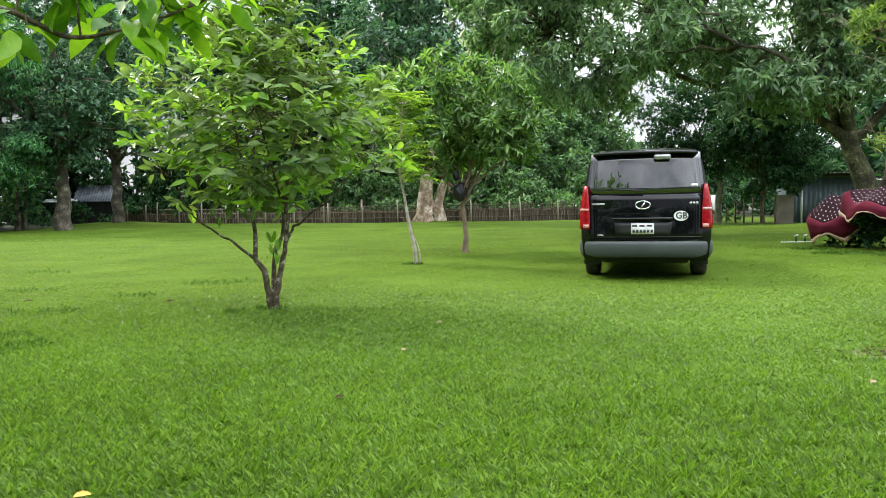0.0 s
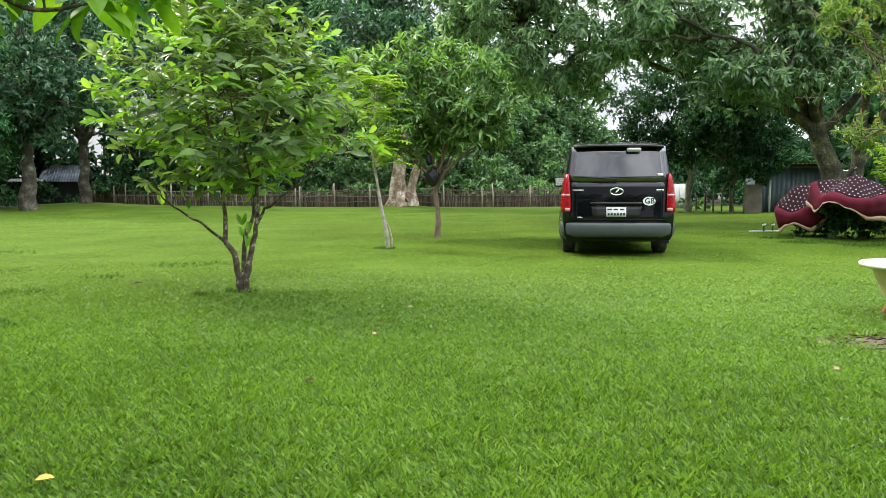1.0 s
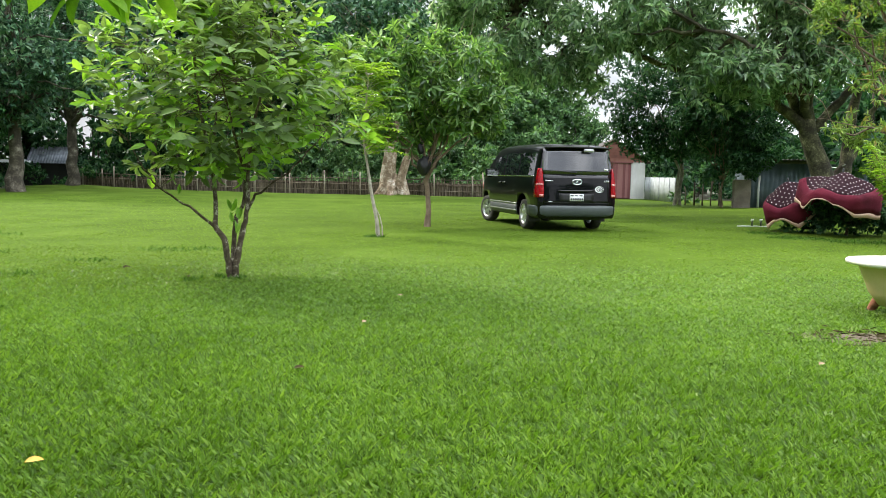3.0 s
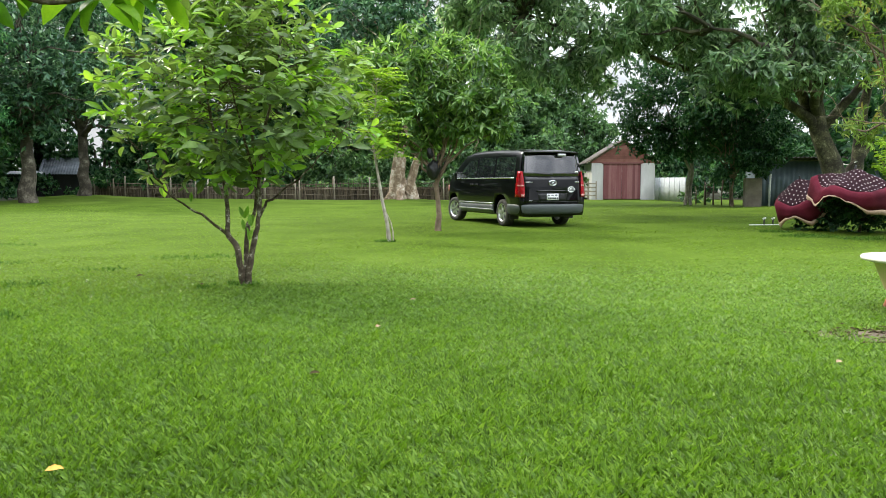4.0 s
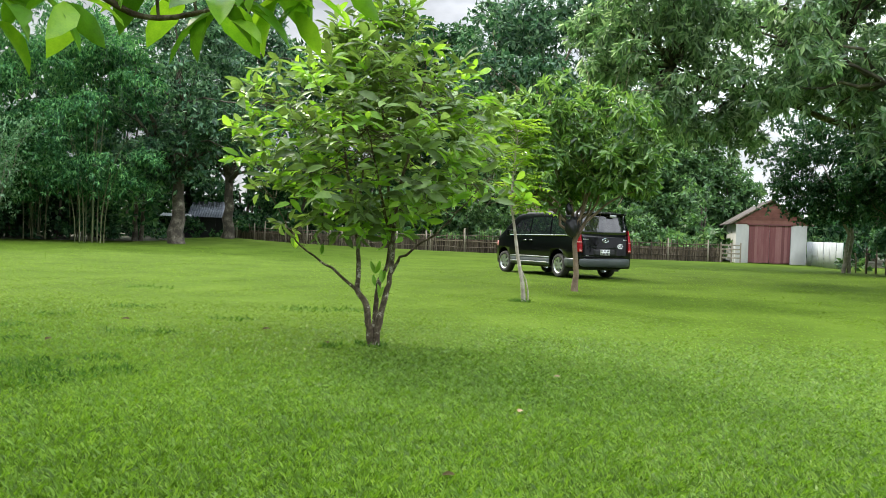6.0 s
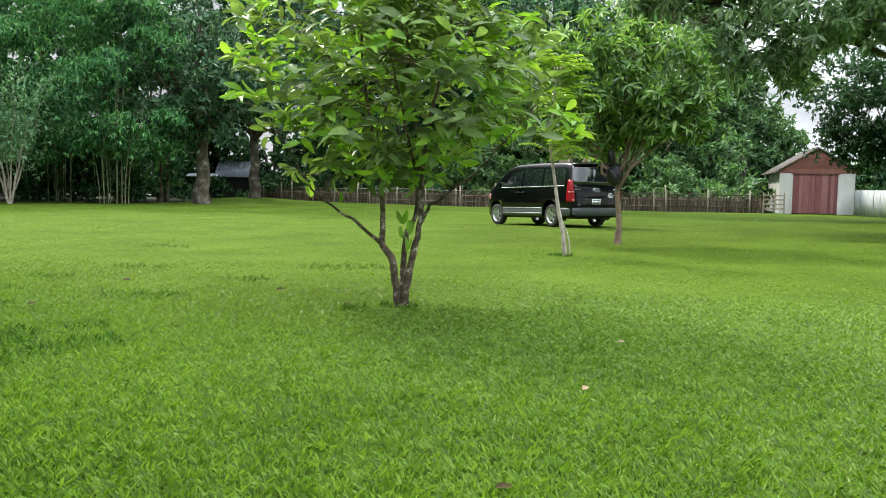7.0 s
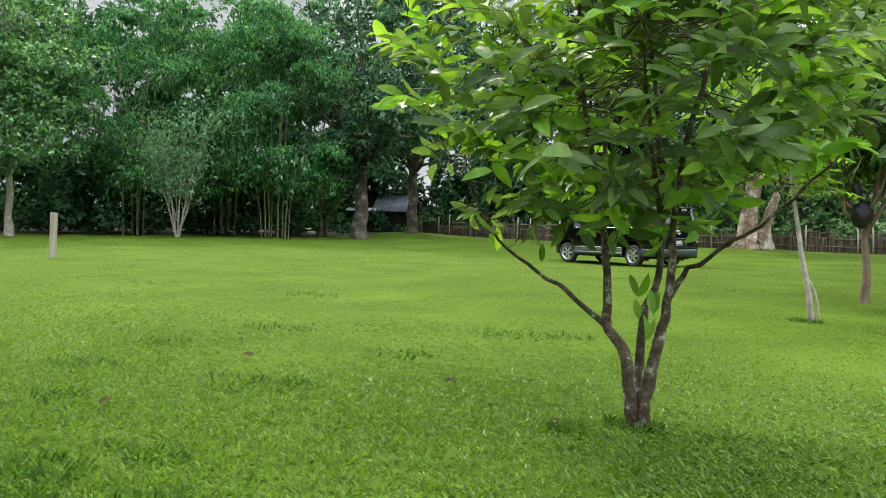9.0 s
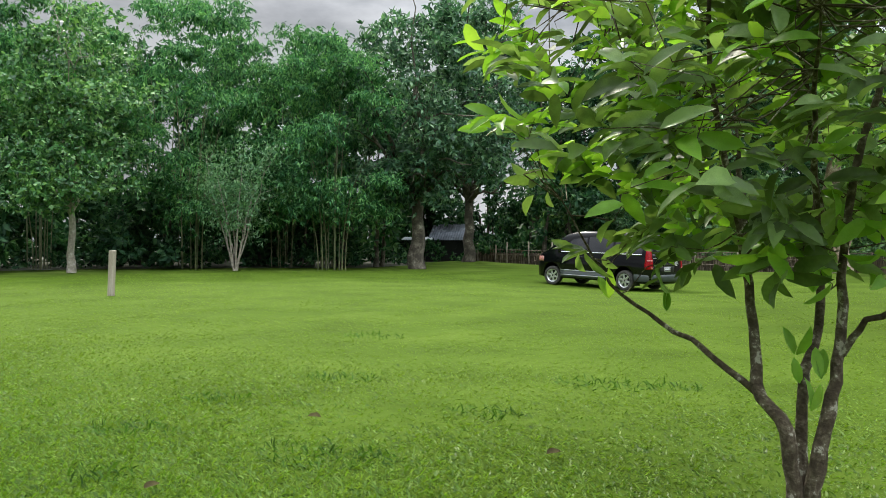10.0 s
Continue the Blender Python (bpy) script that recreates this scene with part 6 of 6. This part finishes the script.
    # ride height and track of the body over the wheels
    for o in ob.children_recursive:
        if o == letters:
            o.location.z += 0.055
        else:
            o.data.transform(Matrix.Translation((0, 0, 0.055)) @ Matrix.Diagonal((1, 0.985, 1, 1)))
    wheels = [(wheel(ob, x, s), x, s) for x in (0.0, 3.2) for s in (-1, 1)]
    return ob, wheels


# ---- things at the lawn's side ----
def parasol(x, y, z, radius, height, tilt, turn, seed, label, skirt=1.30, gape=0.0):
    """A cloth parasol canopy with a dotted crown, a plain border and a gold braid hem, resting low on shrubs."""
    rng = np.random.default_rng(seed)
    ob = thing("parasol", pose(x, y, z, *tilt, turn), label, "parasol", "old parasols on the shrubs")
    ribs, per = 6, 8
    n = ribs * per

    def cloth(a, r):
        k = (a / (2 * math.pi) * ribs) % 1.0
        sag = 1 - abs(2 * k - 1) ** 1.5
        rr = radius * r * (1 - 0.09 * sag * r)
        drop = height * (1 - r ** 1.08) - 0.08 * sag * r * r
        if r > 1:
            rr = radius * (1 - 0.09 * sag) * (1 + 0.10 * (r - 1))
            drop = -(r - 1) * (1.15 - 0.45 * sag + 0.5 * noise.noise((math.cos(a) * 1.3, math.sin(a) * 1.3, seed + 9))) * (1 - gape * math.exp(-((a - 3.4) / 0.5) ** 2)) - 0.08 * sag
        slump = 0.20 * noise.noise((math.cos(a) * 1.4 * r, math.sin(a) * 1.4 * r, seed)) + 0.05 * noise.noise((math.cos(a) * 5 * r, math.sin(a) * 5 * r, seed + 3))
        return (rr * math.cos(a), rr * math.sin(a), drop + slump * radius)

    def ring_part(name, rs, mat, lab, uv=False):
        v, f = [], []
        for r in rs:
            for i in range(n):
                v.append(cloth(2 * math.pi * i / n, r))
        for j in range(len(rs) - 1):
            for i in range(n):
                i2 = (i + 1) % n
                f.append((j * n + i, j * n + i2, (j + 1) * n + i2, (j + 1) * n + i))
        me = np_mesh(name, v, f, mat, True)
        if uv:
            lay = me.uv_layers.new(name="cloth")
            co = np.zeros((len(f) * 4, 2), dtype=np.float32)
            for q, face in enumerate(f):
                for c, vi in enumerate(face):
                    co[q * 4 + c] = (v[vi][0] / 0.092, v[vi][1] / 0.092)
            lay.data.foreach_set("uv", co.ravel())
        o = part_mesh(name, me, mat, ob, lab)
        sol = o.modifiers.new("thickness", "SOLIDIFY")
        sol.thickness = 0.006
        return o

    ring_part("crown_cloth", [0.02, 0.15, 0.3, 0.45, 0.6, 0.75, 0.84], DOTTED, "dark cloth with white dots", radius / 1.0)
    ring_part("border_cloth", [0.84, 0.9, 1.0, 1.0 + (skirt - 1) * 0.3, 1.0 + (skirt - 1) * 0.65, skirt], MAROON, "maroon cloth border")
    ring_part("braid_hem", [skirt, skirt + 0.04, skirt + 0.085], GOLD, "gold braid hem")
    tube_part("pole", [(0, 0, height + 0.08), (0, 0, 0.2), (0, 0, -0.75)], [0.02, 0.02, 0.02], BLACK_PLASTIC, ob)
    for k in range(ribs):
        a = 2 * math.pi * k / ribs
        tube_part("rib", [tuple(Vector(cloth(a, r)) - Vector((0, 0, 0.02))) for r in (0.05, 0.35, 0.7, 1.0)], [0.008] * 4, BLACK_PLASTIC, ob, sides=5)


def side_things():
    parasol(7.9, 18.9, 0.82, 0.74, 0.40, (6, -22), 10, 81, "faded maroon parasol with white dots slumped on shrubs")
    parasol(8.4, 17.5, 1.08, 0.84, 0.34, (14, -8), 30, 82, "large maroon parasol with white dots and gold hem", 1.32, 0.8)
    # bush enlarged in dark leaf to fill the shaded void under the cloth
    tree("dark_bush", "tangled shrub under the parasols, dark for the shaded opening", 8.8, 18.0, 1.2, 0.04, 0.3, [(0.2, 0.0, 0.5, 1.0, 0.6, 0.45), (-0.6, 0.8, 0.35, 0.6, 0.4, 0.3), (1.2, -0.6, 0.6, 0.8, 0.6, 0.5)], 0.12, BARK_DARK, LEAF_DARK_SHADE, 83,
         n_lumps=70, rho=0.28, per_lump=20, width=0.45, droop=0.2, limbs=8, category="shrub")
    # pink cloth on the shrub
    cloth = thing("pink_cloth", pose(9.35, 15.9, 0.95), "bright pink cloth hung over the feathery shrub", "cloth")
    bm = bmesh.new()
    g = [[bm.verts.new((0.05 * math.sin(i * 1.3) + 0.3 * (i / 6 - 0.5), -0.1 - 0.12 * math.sin(j * 0.9 + i), 0.35 - j * 0.11 - 0.05 * math.sin(i * 2.0))) for j in range(7)] for i in range(7)]
    for i in range(6):
        for j in range(6):
            bm.faces.new((g[i][j], g[i + 1][j], g[i + 1][j + 1], g[i][j + 1]))
    o = part("folds", bm, PINK, cloth, smooth=True)
    o.modifiers.new("thickness", "SOLIDIFY").thickness = 0.006
    bathtub()
    # sprinkler
    sp = thing("lawn_sprinkler", pose(7.5, 20.5, 0, 0, 0, 12), "white plastic lawn sprinkler on a flat base", "sprinkler")
    box_part("base_bar", (-0.42, 0.42, -0.02, 0.02, 0.015, 0.04), WHITE_PLASTIC, sp, bevel=0.01)
    for x in (-0.02, 0.22):
        tube_part("upright", [(x, 0, 0.03), (x, 0, 0.10), (x + 0.015, 0, 0.17)], [0.024, 0.02, 0.02], BLACK_PLASTIC, sp)
        tube_part("nozzle", [(x - 0.03, 0, 0.18), (x + 0.05, 0, 0.20)], [0.024, 0.018], WHITE_PLASTIC, sp)
    # wooden post on the lawn
    post = thing("wooden_post", pose(-18.6, 16.9, 0, 0, 3), "short weathered grey wooden post standing on the lawn", "post")
    box_part("shaft", (-0.07, 0.07, -0.06, 0.06, -0.1, 1.12), WOOD_GREY, post, bevel=0.012)
    # bare patch by the bathtub
    rng = np.random.default_rng(85)
    v = [(0, 0, 0.012)]
    for k in range(36):
        a = 2 * math.pi * k / 36
        r = 1 + 0.25 * noise.noise((math.cos(a) * 2, math.sin(a) * 2, 4))
        v.append((0.62 * r * math.cos(a), 0.30 * r * math.sin(a), 0.004))
    dirt = new("bare_patch", np_mesh("bare_patch", v, [(0, 1 + k, 1 + (k + 1) % 36) for k in range(36)], SOIL, True))
    dirt.matrix_basis = pose(4.0, 5.75, 0)
    tagged(dirt, "bare brown soil patch worn in the lawn", "soil", kind="stuff")
    n = 150
    pos = np.stack([4.0 + rng.normal(size=n) * 0.34, 5.75 + rng.normal(size=n) * 0.16, np.full(n, 0.02)], 1)
    ax = np.stack([rng.normal(size=n), rng.normal(size=n), rng.uniform(-0.1, 0.3, n)], 1)
    size = rng.uniform(0.04, 0.11, n)
    tagged(new("dry_litter", np_mesh("dry_litter", *scatter(BLADE_SHAPE, pos, ax, np.tile((0.0, 0.0, 1.0), (n, 1)), size, size * 0.12), DEAD_BROWN)), "dry stalks and twigs on the bare patch", "litter", kind="stuff")
    # fallen leaves
    for x, y, s, mat, rz, lab in ((-0.80, 2.39, 0.075, DEAD_YELLOW, 20, "curled yellow fallen leaf on the grass"), (0.0, 5.57, 0.07, DEAD_PALE, 70, "pale fallen leaf on the grass"), (0.08, 7.02, 0.06, DEAD_PALE, 10, "small pale fallen leaf on the grass"),
                            (-3.42, 8.60, 0.11, DEAD_BROWN, 50, "brown curled fallen leaf on the grass"), (-5.32, 8.65, 0.13, DEAD_BROWN, 5, "long brown fallen leaf on the grass"), (-2.35, 7.95, 0.1, DEAD_BROWN, 120, "dark fallen leaf by the tree's foot"),
                            (3.1, 4.6, 0.06, DEAD_PALE, 30, "small pale fallen leaf on the grass"), (-4.9, 6.9, 0.1, DEAD_BROWN, 80, "brown fallen leaf on the grass"), (-0.15, 4.05, 0.07, DEAD_BROWN, 15, "dry brown fallen leaf on the grass")):
        leaf = thing("fallen_leaf", pose(x, y, ground_z(x, y) + 0.045, 12, -14, rz), lab, "leaf", "fallen leaves on the lawn")
        tv = BROAD[0] * np.array((s, s * 0.6, s * 1.2))
        part_mesh("blade", np_mesh("blade", tv, BROAD[1], mat, True), mat, leaf)


def bathtub():
    """Old cream enamel bathtub on rusty feet."""
    ob = thing("bathtub", pose(5.03, 6.95, -0.045, 0, 0, 6), "old cream enamelled bathtub on rusty feet standing on the lawn", "bathtub")

    def ring(z, a, b, off=0.0, wave=0.0):
        out = []
        for k in range(40):
            t = 2 * math.pi * k / 40
            c, s = math.cos(t), math.sin(t)
            e = 2 / 3.0
            out.append((a * math.copysign(abs(c) ** e, c) + off, b * math.copysign(abs(s) ** e, s), z + wave * c))
        return out

    def shell(name, rings, mat, lab, cap):
        bm = bmesh.new()
        vs = [[bm.verts.new(p) for p in r] for r in rings]
        for p, q in zip(vs[:-1], vs[1:]):
            for k in range(40):
                bm.faces.new((p[k], q[k], q[(k + 1) % 40], p[(k + 1) % 40]))
        if cap:
            bm.faces.new(vs[0])
        return part(name, bm, mat, ob, lab, smooth=True)

    shell("outer_shell", [ring(0.10, 0.42, 0.20, 0.02), ring(0.13, 0.50, 0.26, 0.01), ring(0.25, 0.58, 0.31), ring(0.42, 0.65, 0.345), ring(0.505, 0.685, 0.36)], ENAMEL, "cream outer shell", True)
    shell("rim", [ring(0.505, 0.68, 0.355), ring(0.500, 0.75, 0.41), ring(0.515, 0.785, 0.43), ring(0.54, 0.79, 0.435), ring(0.555, 0.77, 0.42), ring(0.55, 0.71, 0.375), ring(0.535, 0.675, 0.35)], ENAMEL_IN, "rounded white rim", False)
    shell("basin", [ring(0.15, 0.44, 0.21, 0.02), ring(0.19, 0.53, 0.27), ring(0.36, 0.62, 0.325), ring(0.536, 0.676, 0.351)], ENAMEL_IN, "white enamel basin", True)
    for x in (-0.42, 0.45):
        for y in (-0.2, 0.2):
            tube_part("foot", [(x, y, 0.17), (x * 1.06, y * 1.2, 0.10), (x * 1.1, y * 1.3, 0.04), (x * 1.14, y * 1.35, -0.02)], [0.05, 0.04, 0.035, 0.05], RUST, ob, "rusty iron foot", sides=8)


def motions():
    """Drives the van over the lawn and turns its wheels."""
    rows, spin, gone = [], [], 0.0
    steps = [k * 0.2 for k in range(51)]
    prev = None
    for t in steps:
        x, y, a, steer = van_state(t)
        if prev:
            gone += math.hypot(x - prev[0], y - prev[1])
        prev = (x, y)
        zr = ground_z(x, y)
        zf = ground_z(x + 3.2 * math.cos(a), y + 3.2 * math.sin(a))
        rows.append((t, pose(x, y, zr, 0, -math.degrees(math.atan2(zf - zr, 3.2)), math.degrees(a))))
        spin.append((t, math.degrees(gone / 0.345), math.degrees(steer)))
    walk(VAN, rows)
    for ob, x, s in WHEELS:
        walk(ob, [(t, pose(x, s * 0.80, 0.345, 0, 0, st if x > 1 else 0) @ pose(0, 0, 0, 0, turn, 0)) for t, turn, st in spin])

# ---- the scene, large things first ----
lawn()
woodland_floor()
far_woods()
undergrowth()
trees_behind()
far_trees()
big_mango()
young_mango()
sapling()
broadleaf_tree()
overhanging_tree()
edge_trees()
fence()
shed()
far_house()
grey_shed()
VAN, WHEELS = van()
side_things()
weeds("weed_tufts", [(-3.75, 5.5, 0.5, 800), (-3.35, 5.9, 0.25, 200), (-4.2, 5.95, 0.3, 250), (-3.5, 5.1, 0.2, 140), (-3.9, 6.4, 0.2, 100), (-1.35, 14.65, 0.2, 200), (-1.98, 8.25, 0.2, 160), (-2.3, 8.0, 0.14, 90),
                     (-6.5, 8.93, 0.3, 90), (-6.2, 7.85, 0.35, 110), (-4.68, 7.95, 0.4, 110), (-4.3, 8.1, 0.2, 60), (-4.0, 11.3, 0.5, 130), (-3.4, 11.5, 0.25, 60), (-8.1, 13.3, 0.5, 90), (-6.26, 10.3, 0.4, 80), (-5.4, 7.0, 0.25, 70), (-4.33, 9.6, 0.3, 70),
                     (7.2, 16.6, 0.6, 500), (8.2, 15.9, 0.7, 500), (9.2, 15.0, 0.7, 400), (7.0, 18.0, 0.4, 300)], WEED, 91, "slightly darker tufts of weeds in the lawn", 0.06, 0.14)
grass()
motions()
